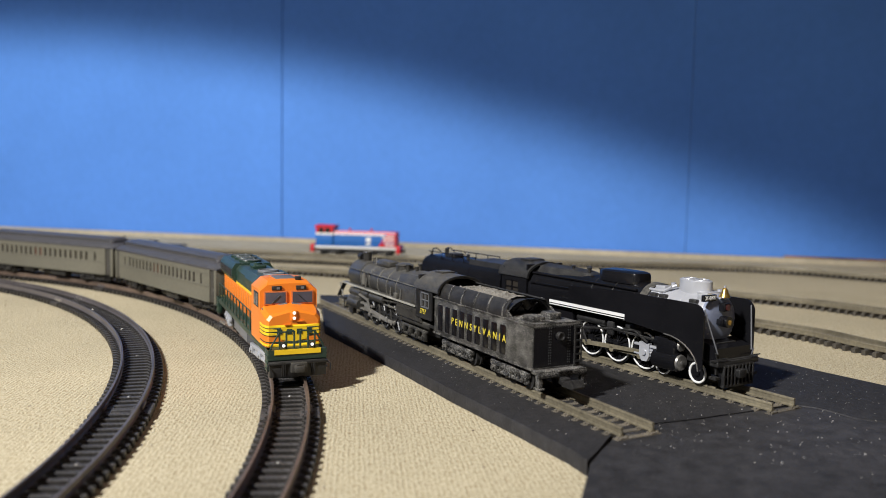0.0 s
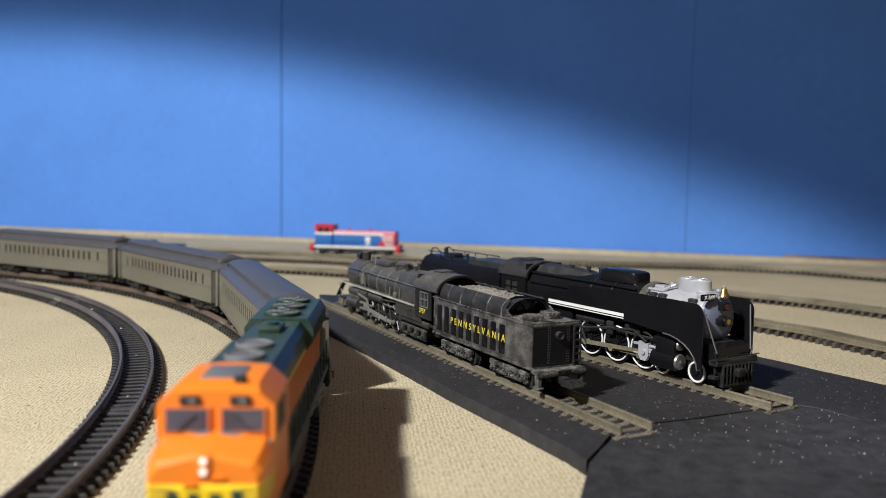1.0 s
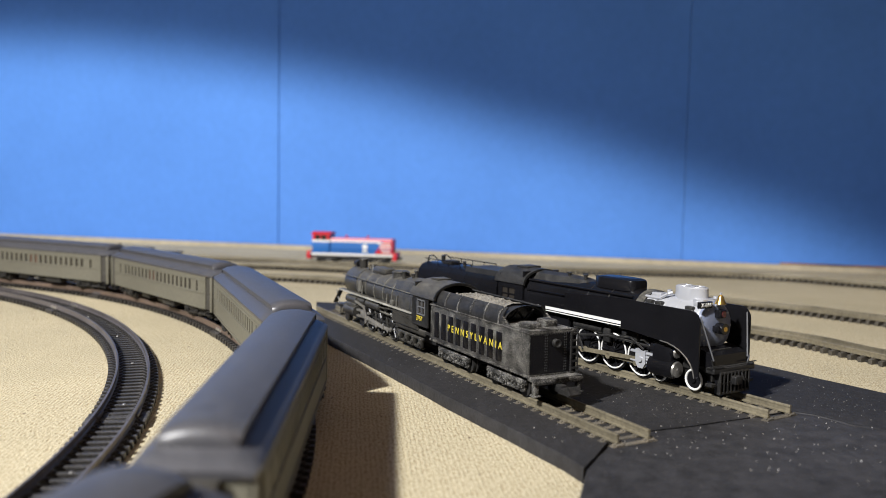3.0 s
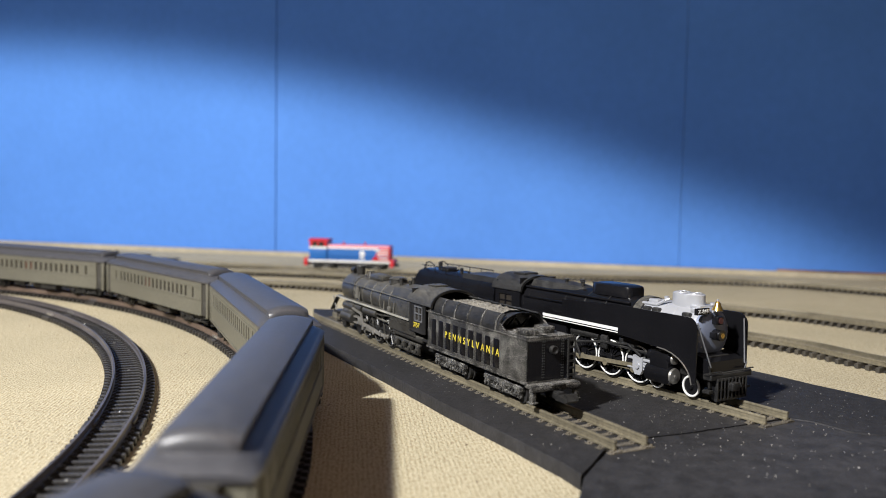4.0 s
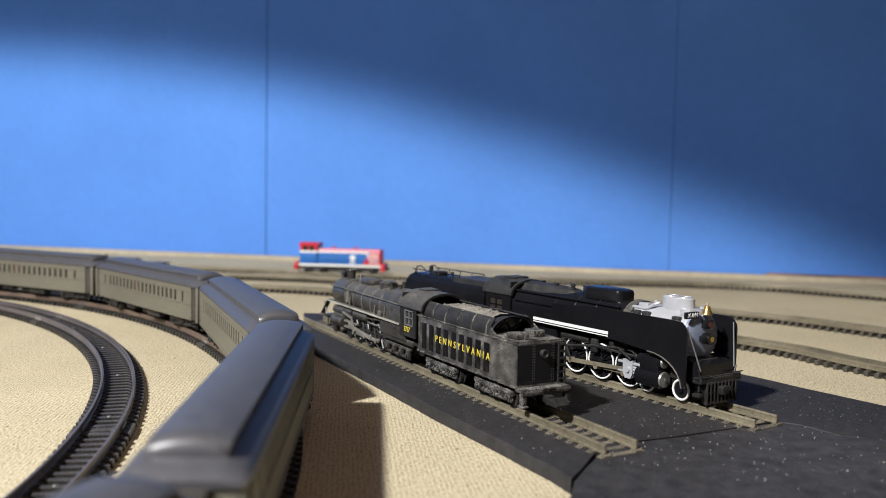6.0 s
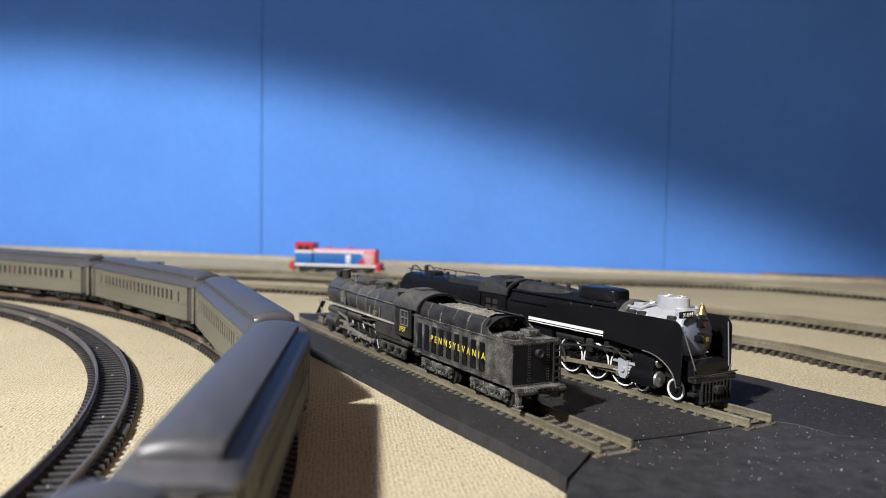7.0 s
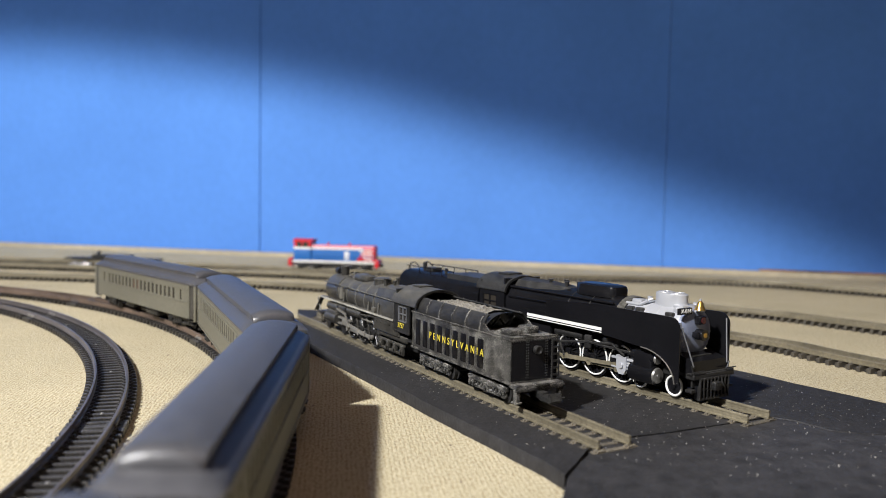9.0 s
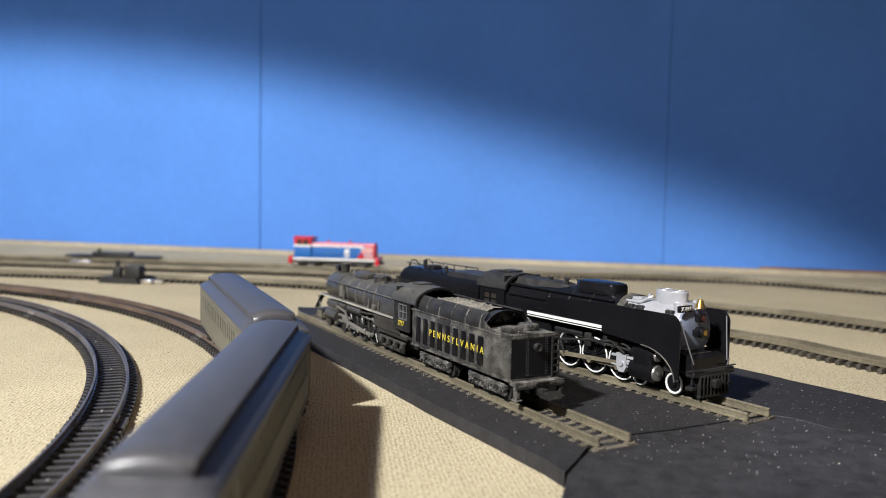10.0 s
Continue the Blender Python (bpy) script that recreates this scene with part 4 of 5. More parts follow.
def build_consolidation():
    """The dusty steam engine: x forward from the cab's rear, y to its left."""
    lo = thing("steam_locomotive", siding_pose(TH_1, OFF_1, 251), "dusty black steam locomotive on a storage track", "steam locomotive", "parked steam engines")
    # tapered boiler with bands
    def ring(x, r, zc, n=28):
        return [(x, r * math.cos(2 * math.pi * i / n), zc + r * math.sin(2 * math.pi * i / n)) for i in range(n)]
    sh = Shape().loft([ring(10, 7.6, 17.0), ring(36, 7.5, 17.0), ring(52, 6.8, 17.2), ring(76, 6.3, 17.3)])
    boiler = part("boiler", sh, M_DUSTY, lo)
    sh = Shape().loft([ring(75, 6.55, 17.3), ring(89, 6.5, 17.3), ring(89.8, 6.0, 17.3)])
    part("smokebox", sh, M_DUSTY, lo)
    sh = Shape().cyl((89.6, 0, 17.3), (90.6, 0, 17.3), 5.0, n=24).cyl((90.6, 0, 17.3), (91.6, 0, 17.3), 2.6, 2.0, n=18)
    part("smokebox_door", sh, M_DUSTY_LESS, lo)
    for x, r in ((14, 7.75), (24, 7.72), (34, 7.65), (44, 7.3), (54, 6.9), (64, 6.68), (74, 6.5)):
        part("boiler_band", Shape().torus((x, 0, 17.05), (1, 0, 0), r - 0.1, 0.2, n=32, k=6), M_WORN, boiler)
    # firebox with sloped shoulders
    sh = Shape().loft([[(x, -7.8, 8.5), (x, -7.8, 19), (x, -5.6, 24.2), (x, 0, 25.4), (x, 5.6, 24.2), (x, 7.8, 19), (x, 7.8, 8.5)] for x in (11, 24)]
                      + [[(34, -7.2, 10), (34, -7.3, 19), (34, -5.2, 23.5), (34, 0, 24.5), (34, 5.2, 23.5), (34, 7.3, 19), (34, 7.2, 10)]])
    part("firebox", sh, M_DUSTY, lo)
    part("chimney", Shape().cyl((82, 0, 23), (82, 0, 27.6), 1.7, 2.0, n=18).torus((82, 0, 27.5), (1e-4, 0, 1), 1.9, 0.3), M_DUSTY, lo)
    sh = Shape().box(52, 66, -2.8, 2.8, 22.6, 26.0, 1.3)
    part("sand_dome", sh, M_DUSTY, lo)
    sh = Shape().cyl((42, 0, 23), (42, 0, 25.8), 3.6, 3.4, n=20).cyl((42, 0, 25.8), (42, 0, 26.4), 3.8, 2.6, n=20)
    part("steam_dome", sh, M_DUSTY, lo)
    for x, y, z, r in ((34, 2.2, 26.4, 0.8), (31, -1.5, 26.8, 0.7), (28.5, 1.0, 26.0, 0.6)):
        part("safety_valve", Shape().cyl((x, y, 23.8), (x, y, z), r, n=10).cyl((x, y, z), (x, y, z + 0.5), r * 1.3, n=10), M_DUSTY, lo)
    part("bell", Shape().cyl((71, 0, 23.5), (71, 0, 26.0), 1.3, 0.6, n=14).wire([(71, -1.8, 23.5), (71, -1.8, 26), (71, 1.8, 26), (71, 1.8, 23.5)], 0.2), M_DUSTY, lo)
    part("headlamp", Shape().cyl((87.5, 0, 25.0), (90.8, 0, 25.0), 1.5, n=16).box(87.5, 90, -1, 1, 23.2, 25), M_DUSTY_LESS, lo)
    for s in (-1, 1):
        sh = Shape().box(13, 90, s * 6.4, s * 8.8, 13.6, 14.1)
        sh.slab([(90, 13.6), (90, 14.1), (98, 7.0), (98, 6.5)], s * 6.4, s * 8.4)
        part("running_board", sh, M_DUSTY, lo)
        part("board_edge", Shape().box(13, 90, s * 8.75, s * 8.95, 13.5, 14.2), M_EDGE, lo, "pale worn edge of the running board")
        sh = Shape().wire([(16, s * 7.9, 20.6), (50, s * 7.3, 20.6), (74, s * 6.9, 20.6), (89, s * 6.8, 20.4)], 0.2)
        for x in (20, 34, 48, 62, 76, 88):
            sh.wire([(x, s * 6.2, 20.2), (x, s * 7.5, 20.6)], 0.2)
        part("handrail", sh, M_WORN, lo)
        sh = Shape().cyl((46, s * 6.6, 11.2), (60, s * 6.6, 11.2), 1.7, n=14).cyl((62, s * 6.6, 11.2), (72, s * 6.6, 11.2), 1.6, n=14)
        sh.wire([(30, s * 7.6, 12.4), (46, s * 7.6, 11.4)], 0.3).wire([(60, s * 7.4, 12.4), (76, s * 7.6, 12)], 0.3)
        part("air_tank", sh, M_DUSTY, lo)
        sh = Shape().box(70, 81, s * 5.2, s * 9.2, 4.0, 9.6, 0.8).cyl((69.5, s * 7.2, 10.8), (81.5, s * 7.2, 10.8), 1.7, n=16).cyl((69.5, s * 7.4, 6.2), (82, s * 7.4, 6.2), 2.5, n=18)
        part("cylinder", sh, M_DUSTY, lo)
        sh = Shape().box(56, 70, s * 7.0, s * 8.2, 6.9, 7.6).box(56, 70, s * 7.0, s * 8.2, 4.5, 5.1)
        sh.box(60, 64.5, s * 6.9, s * 8.5, 4.6, 7.4, 0.3)
        part("crosshead", sh, M_ROD, lo, "dusty crosshead and guides")
        sh = Shape().box(34, 59, s * 7.3, s * 8.0, 3.2, 4.6, 0.25).loft([[(40, s * y, z) for y, z in ((7.9, 3.4), (8.5, 3.4), (8.5, 4.8), (7.9, 4.8))], [(62, s * y, z) for y, z in ((7.9, 5.4), (8.5, 5.4), (8.5, 6.6), (7.9, 6.6))]])
        sh.slab([(56, 4.6), (57.4, 4.6), (60.6, 9.6), (59.4, 9.8)], s * 8.5, s * 9.0).slab([(59, 9.0), (70, 10.4), (70, 11.2), (59, 10.0)], s * 8.4, s * 8.9)
        for x in (35, 46.5, 58):
            sh.cyl((x, s * 7.0, 3.9), (x, s * 8.8, 3.9), 0.9, n=10)
        part("side_rod", sh, M_ROD, lo, "dusty grey rods")
        for x in (35, 46.5, 58):
            spoked_wheel("driving_wheel", x, s * 6.2, 5.7, lo, M_DUSTY_LESS, M_DUSTY, 12, s)
        for x in (68, 86):
            part("pilot_wheel", Shape().cyl((x, s * 5.0, 2.7), (x, s * 6.2, 2.7), 2.7, n=20).cyl((x, s * 4.5, 2.7), (x, s * 5.0, 2.7), 3.1, n=20), M_DUSTY_LESS, lo)
        part("trailing_wheel", Shape().cyl((20, s * 5.0, 3.0), (20, s * 6.0, 3.0), 3.0, n=20), M_DUSTY_LESS, lo)
        sh = Shape().box(6, 29, s * 6.6, s * 7.6, 4.6, 5.6, 0.2).box(8, 27, s * 6.6, s * 7.6, 1.6, 2.5, 0.2)
        for x in (8, 14, 20, 26):
            sh.box(x - 1.0, x + 1.0, s * 6.4, s * 8.0, 1.8, 5.2, 0.3).cyl((x, s * 7.4, 3.3), (x, s * 8.4, 3.3), 0.8, n=8)
        sh.box(4, 30, s * 6.2, s * 7.8, 6.4, 8.6, 0.6)
        part("trailing_truck", sh, M_DUSTY, lo)
    for s in (-1, 1):
        for run, r in (([(14, 8.0, 12.6), (26, 8.2, 12.0), (30, 8.2, 10.2), (44, 8.0, 10.0)], 0.32), ([(28, 7.9, 18.2), (28, 8.2, 14.0)], 0.28),
                       ([(38, 7.7, 17.6), (38, 8.0, 13.9)], 0.28), ([(66, 6.8, 18.0), (66, 7.2, 14.0)], 0.3)):
            part("pipe", Shape().wire([(x, s * y, z) for x, y, z in run], r), M_WORN, lo)
        part("air_pump", Shape().cyl((68, s * 7.0, 15.2), (68, s * 7.0, 19.2), 1.2, n=12).cyl((68, s * 7.0, 19.2), (68, s * 7.0, 20.0), 0.8, n=10), M_WORN, lo)
        part("injector", Shape().box(31.0, 33.6, s * 7.4, s * 8.6, 14.1, 16.2, 0.3), M_WORN, lo)
        sh = Shape().slab([(9, 8.4), (32, 8.4), (30, 12.8), (11, 12.8)], s * 7.7, s * 8.5)
        for k in range(5):
            sh.ball((12.5 + 4 * k, s * 8.5, 11.6), 0.28, 6)
        part("ash_pan", sh, M_DUSTY, lo)
    part("chassis", Shape().box(2, 92, -4.2, 4.2, 3.6, 11).box(88, 95, -8.2, 8.2, 5.6, 7.0, 0.3), M_DUSTY_LESS, lo)
    sh = Shape()
    for k in range(9):
        y = -6 + 1.5 * k
        sh.wire([(94.5, y, 6.4), (99 - abs(y) * 0.35, y * 0.9, 1.0)], 0.35)
    sh.wire([(96.8, -5.4, 1.0), (99, 0, 1.0), (96.8, 5.4, 1.0)], 0.4)
    sh.wire([(92, 7.6, 6.8), (96, 7.6, 12.6)], 0.3).wire([(92, -7.6, 6.8), (96, -7.6, 12.6)], 0.3)
    part("pilot", sh, M_WORN, lo)
    # cab: side sheets with a window each, arched roof open to the rear
    for s in (-1, 1):
        sh = Shape()
        sh.box(-0.5, 2.0, s * 8.0, s * 8.8, 10.6, 21.2)
        sh.box(2.0, 8.0, s * 8.0, s * 8.8, 10.6, 15.0).box(2.0, 8.0, s * 8.0, s * 8.8, 19.8, 21.2).box(8.0, 12.5, s * 8.0, s * 8.8, 10.6, 21.2)
        sh.box(-0.8, -0.2, s * 8.6, s * 9.0, 10.6, 21.2).box(-0.5, 12.5, s * 8.75, s * 8.95, 10.4, 10.9)
        cs = part("cab_side", sh, M_DUSTY_LESS, lo)
        wf = Shape().box(4.85, 5.15, s * 8.2, s * 8.9, 14.8, 19.6).box(2.0, 8.0, s * 8.2, s * 8.9, 17.0, 17.3)
        wf.box(1.7, 2.1, s * 8.2, s * 9.0, 14.6, 19.8).box(7.9, 8.3, s * 8.2, s * 9.0, 14.6, 19.8).box(1.7, 8.3, s * 8.2, s * 9.0, 14.4, 14.8).box(1.7, 8.3, s * 8.2, s * 9.0, 19.5, 19.9)
        part("window_frame", wf, M_GREY, cs)
        part("pane", Shape().box(2.0, 8.0, s * 8.25, s * 8.35, 14.9, 19.8), M_GLASS_DK, cs)
        lettering("cab_number", "3757", 2.5, 0.08, M_LETTER, cs, mmpose(6.4, s * 8.86, 12.9, 90, 0, 0 if s < 0 else 180), "yellow engine number")
    arch = lambda r, z: [(r * math.sin(a) * 1.0, z + r * 0.62 * math.cos(a)) for a in (math.pi * (-0.5 + i / 12) for i in range(13))]
    sh = Shape().prof(arch(9.4, 20.9) + arch(8.7, 20.5)[::-1], -6, 13.5)
    roof = part("cab_roof", sh, M_DUSTY, lo)
    part("roof_vent", Shape().box(4, 10, -2.6, 2.6, 26.4, 27.2, 0.2), M_DUSTY, roof)
    part("roof_rib", Shape().prof(arch(9.6, 20.9) + arch(9.0, 20.9)[::-1], -6.3, -5.6), M_DUSTY_LESS, roof)
    part("cab_front", Shape().box(11.6, 12.4, -8.0, 8.0, 8.4, 25.6), M_DUSTY_LESS, lo)
    part("cab_floor", Shape().box(-4, 12, -7.6, 7.6, 7.6, 8.4), M_UNDER, lo)
    return lo


def build_tender():
    te = thing("tender", siding_pose(TH_1, OFF_1, 187), "dust-covered black tender with yellow lettering and a coal load", "tender")
    sh = Shape().box(0.4, 62.6, -8.2, 8.2, 7.0, 19.6, 0.2)
    sh.box(0, 63, -8.4, 8.4, 6.5, 7.2)
    tank = part("tank", sh, M_TENDER, te)
    sh = Shape().box(0.2, 63, -8.5, 8.5, 18.9, 19.3)
    part("rivet_strip", sh, M_TENDER, tank)
    # bunker walls that curl inwards, open at the top
    outer = [(8.2, 19.4), (8.2, 20.5), (7.9, 21.8), (7.3, 23.0), (6.5, 24.0), (5.9, 24.4)]
    inner = [(5.7, 24.0), (6.2, 23.7), (6.9, 22.8), (7.4, 21.6), (7.7, 20.4), (7.7, 19.4)]
    for s in (-1, 1):
        sh = Shape().loft([[(x, s * y, z) for y, z in outer + inner] for x in (15.5, 62)])
        w = part("bunker_wall", sh, M_DUSTY_LESS, te)
        for k in range(6):
            x = 17 + 8.6 * k
            part("bunker_rib", Shape().loft([[(xx, s * (y + 0.12), z + 0.08) for y, z in outer + inner] for xx in (x, x + 0.8)]), M_TENDER, w)
        # sloped side sheet that runs down to the rear deck
        sh = Shape().slab([(15.5, 19.3), (15.5, 22.0), (11.0, 19.3)], s * 7.6, s * 8.15)
        part("wing_sheet", sh, M_TENDER, te)
    arc = [(8.0 * math.sin(a), 19.3 + 5.5 * math.cos(a)) for a in (math.pi * (-0.5 + i / 14) for i in range(15))]
    sh = Shape().loft([[(x, y * k, 19.3 + (z - 19.3) * k) for y, z in arc] for x, k in ((14.6, 1.0), (15.4, 1.0), (15.5, 0.93), (20.5, 0.86))], caps=False)
    part("bunker_arch", sh, M_DUSTY_LESS, te, "black arched bunker end")
    part("bulkhead", Shape().loft([[(20.2, y * 0.88, 19.3 + (z - 19.3) * 0.88) for y, z in arc], [(21.2, y * 0.88, 19.3 + (z - 19.3) * 0.88) for y, z in arc]]), M_BLACK, te)
    for y in (-2.6, 2.6):
        part("stay", Shape().wire([(15, y, 23.5), (20.3, y, 19.6)], 0.3), M_DUSTY_LESS, te)
    # heaped coal
    sh = Shape()
    nx, ny = 56, 20
    grid = []
    for i in range(nx + 1):
        row = []
        for j in range(ny + 1):
            x = 21.0 + 41 * i / nx
            y = -6.9 + 13.8 * j / ny
            h = 20.6 + 4.1 * max(0.0, 1 - (y / 6.6) ** 2) ** 0.8 * (1.0 if i < nx * 0.6 else max(0.35, 1.9 - 1.5 * i / nx))
            h += 0.7 * noise.noise((x * 0.9, y * 0.9, 2)) + 0.6 * noise.noise((x * 2.6, y * 2.6, 5))
            row.append(sh.bm.verts.new((x, y, h)))
        grid.append(row)
    for i in range(nx):
        for j in range(ny):
            sh.bm.faces.new((grid[i][j], grid[i + 1][j], grid[i + 1][j + 1], grid[i][j + 1]))
    tagged(part("coal", sh, M_COAL, te, "dusty heaped coal", smooth=20), kind="stuff")
    # rear deck: hatch, fittings
    sh = Shape().box(4, 9.5, 1.6, 6.0, 19.4, 21.2, 0.4)
    part("water_hatch", sh, M_TENDER, te)
    part("tool_box", Shape().box(6, 11, -5.4, -1.2, 19.4, 21.6, 0.4), M_TENDER, te)
    part("deck_rail", Shape().wire([(0.6, -8.0, 19.7), (0.6, 8.0, 19.7)], 0.25).wire([(0.6, 8.0, 19.7), (13, 8.0, 19.7)], 0.25).wire([(2, 0, 19.6), (2, 5, 20.4)], 0.3), M_TENDER, te)
    # rubbed panels between dusty seams on the sides, and the lettering
    for s in (-1, 1):
        for k in range(11):
            x = 4.6 + 5.15 * k
            if 1 < k:
                part("side_panel", Shape().box(x, x + 3.3, s * 8.18, s * 8.30, 8.2, 17.0, 0.05), M_BLACK, te)
        lettering("road_lettering", "PENNSYLVANIA", 3.15, 0.06, M_LETTER, te, mmpose(32.0, s * 8.36, 12.9, 90, 0, 0 if s < 0 else 180), "yellow lettering", 0, 1.72)
    # rear sheet: rivets, lamp and ladder
    rear = part("rear_sheet", Shape().box(0.25, 0.45, -7.9, 7.9, 7.4, 19.0), M_BLACK, te)
    sh = Shape()
    for y in (-4.4, -3.8, 2.2, 2.8):
        for k in range(14):
            sh.ball((0.22, y, 8.2 + 0.78 * k), 0.17, 6)
    for k in range(20):
        sh.ball((0.22, -7.4 + 0.78 * k, 18.7), 0.17, 6)
    tagged(part("rivet_line", sh, M_DUSTY_LESS, rear), kind="stuff")
    part("marker_lamp", Shape().cyl((0.3, -0.6, 16.0), (-0.9, -0.6, 16.0), 1.2, n=18).torus((-0.9, -0.6, 16.0), (1, 0, 0), 1.0, 0.25), M_DUSTY_LESS, te)
    sh = Shape().wire([(-0.5, -5.6, 7.4), (-0.5, -5.6, 19.4)], 0.3).wire([(-0.5, -7.9, 7.4), (-0.5, -7.9, 19.4)], 0.3)
    for k in range(6):
        sh.box(-0.75, -0.1, -7.9, -5.6, 8.2 + 2 * k, 8.7 + 2 * k)
    part("ladder", sh, M_DUSTY_LESS, te)
    sh = Shape().box(-3.0, 1.0, -8.2, 8.2, 5.6, 6.9, 0.3).box(-3.2, -2.2, -8.4, 8.4, 5.0, 6.5, 0.3).box(-4.2, -1, -2.4, 2.4, 6.6, 7.2, 0.2)
    for s in (-1, 1):
        sh.box(-2.8, -1.2, s * 6.6, s * 8.2, 1.6, 5.6, 0.3).box(-3.2, -0.8, s * 6.2, s * 8.6, 1.6, 2.2, 0.2)
    part("end_beam", sh, M_TENDER, te)
    sh = Shape().box(-5.5, -1, -1.1, 1.1, 2.8, 5.0, 0.3)
    sh.slab([(-5, 2.9), (-10, 2.9), (-10.8, 3.6), (-9.8, 5.4), (-9.2, 5.4), (-9.2, 4.3), (-5, 4.3)], -1.9, 1.9)
    part("coupler", sh, M_DUSTY_LESS, te, "worn dark hook coupler")
    for x in (14, 47):
        truck("truck", te, x, 0, 2.8, 17.0, 3, material=M_TENDER)
    part("underframe", Shape().box(1, 62, -4, 4, 4.8, 6.6), M_UNDER, te)
    part("drawbar", Shape().box(60, 70, -1, 1, 3.4, 4.2), M_UNDER, te)
    return te


def build_northern():
    """The big engine with smoke deflectors; x forward from the cab towards the pilot at x = 0, y to its left."""
    lo = thing("steam_locomotive", siding_pose(TH_2, OFF_2, 150, -90), "glossy black steam locomotive with silver smokebox and white-rimmed wheels", "steam locomotive", "parked steam engines")
    ZC = 19.3
    def ring(x, r, zc=ZC, n=32):
        return [(x, r * math.cos(2 * math.pi * i / n), zc + r * math.sin(2 * math.pi * i / n)) for i in range(n)]
    boiler = part("boiler", Shape().loft([ring(-92, 8.3), ring(-60, 8.2), ring(-32, 7.9)]), M_BLACK, lo)
    part("smokebox", Shape().loft([ring(-32, 7.95), ring(-11, 7.9), ring(-10, 7.5)]), M_SILVER, lo, "silver-painted smokebox")
    for x in (-14, -19, -24, -29):
        part("smokebox_band", Shape().torus((x, 0, ZC), (1, 0, 0), 7.85, 0.22, n=32, k=6), M_SILVER, lo)
    for x in (-48, -58, -68, -78, -88):
        part("boiler_band", Shape().torus((x, 0, ZC), (1, 0, 0), 8.12, 0.12, n=32, k=6), M_DUSTY_LESS, boiler)
    front = part("smokebox_front", Shape().loft([ring(-10.2, 7.6), ring(-9.3, 7.3), ring(-8.8, 6.6), ring(-8.4, 4.6), ring(-8.2, 1.5)]), M_SMOKEBOX, lo, "smokebox front in graphite brightened blue-grey for the light on it")
    sh = Shape()
    for k in range(20):
        a = 2 * math.pi * k / 20
        sh.ball((-8.9, 6.5 * math.cos(a), ZC + 6.5 * math.sin(a)), 0.32, 6)
    tagged(part("bolt_ring", sh, M_SILVER, front), kind="stuff")
    sh = Shape().cyl((-8.4, 0, ZC - 0.3), (-5.4, 0, ZC - 0.3), 1.7, n=18).box(-8.4, -6.0, -2.4, 2.4, ZC - 1.2, ZC + 0.6, 0.3)
    hl = part("headlamp", sh, M_BLACK, lo)
    part("lens", Shape().cyl((-5.4, 0, ZC - 0.3), (-5.25, 0, ZC - 0.3), 0.8, n=18), M_BRASS, hl, "brassy headlamp lens")
    sh = Shape().box(-8.6, -6.2, -1.5, 1.5, ZC + 2.8, ZC + 5.4, 0.5)
    ml = part("signal_lamp", sh, M_BLACK, lo)
    part("lens", Shape().cyl((-6.2, 0, ZC + 4.1), (-6.0, 0, ZC + 4.1), 0.95, n=16), M_DARKRED, ml, "dark red lens")
    part("bell", Shape().loft([ring_z(r, z, -7.6) for r, z in ((1.75, 26.4), (1.5, 27.0), (1.0, 27.9), (0.85, 28.6), (0.3, 29.2))]), M_BRASS, lo, "polished brass bell")
    part("bell_bracket", Shape().wire([(-7.6, -2.2, 26.2), (-7.6, 2.2, 26.2)], 0.35).cyl((-7.6, 0, 29.0), (-7.6, 0, 29.8), 0.35, n=8), M_SILVER, lo)
    nb = part("number_board", Shape().box(-9.0, -8.0, -8.7, -3.0, 25.3, 27.3, 0.15), M_BLACK, lo)
    lettering("engine_number", "X-844", 1.75, 0.08, M_WHITE, nb, mmpose(-7.9, -5.9, 26.3, 90, 0, 90), "white engine number")
    # double chimney casing, in silver
    sh = Shape().loft([[(-18.5 + 5.8 * c * k, 3.4 * sn * k, z) for c, sn in oval(24)] for z, k in ((25.8, 1.08), (27.0, 1.0), (30.2, 1.0), (30.5, 0.94))])
    ch = part("chimney_casing", sh, M_SILVER, lo, "silver double chimney casing")
    for x in (-21.0, -16.0):
        part("chimney_mouth", Shape().torus((x, 0, 30.5), (1e-4, 0, 1), 2.0, 0.32, n=24), M_SILVER, ch)
        part("chimney_bore", Shape().cyl((x, 0, 30.3), (x, 0, 30.58), 1.7, n=20), M_UNDER, ch)
    sh = Shape().box(-31, -27, -4.4, -2.2, 26.0, 27.6, 0.4).box(-15, -11, -3.6, 3.6, 26.4, 27.4, 0.3).cyl((-30, 3, 26), (-30, 3, 28), 0.8, n=10)
    part("feedwater_box", sh, M_SILVER, lo)
    # black blocks draw the clamps together with their dark triangular shadows
    for x in (-29.5, -25.5, -13.5):
        part("shadow_clamp", Shape().box(x - 1.4, x + 1.4, -7.4, -5.6, 23.4, 25.4, 0.4), M_UNDER, lo, "black block for a clamp and its shadow on the silver smokebox")
    part("pipe", Shape().wire([(-33, -4.6, 26.0), (-27, -4.9, 26.0), (-24.5, -4.0, 27.6), (-23.5, -3.0, 28.2)], 0.5, n=8), M_SILVER, lo, "silver pipe")
    for x, y, z in ((-25, 4.0, 27.6), (-12, 3.4, 28.0)):
        part("valve", Shape().cyl((x, y, 25.6), (x, y, z), 0.85, n=10), M_SILVER, lo)
    part("relay_box", Shape().box(-13.5, -10.5, -5.2, -2.6, 25.2, 26.8, 0.4), M_SILVER, lo)
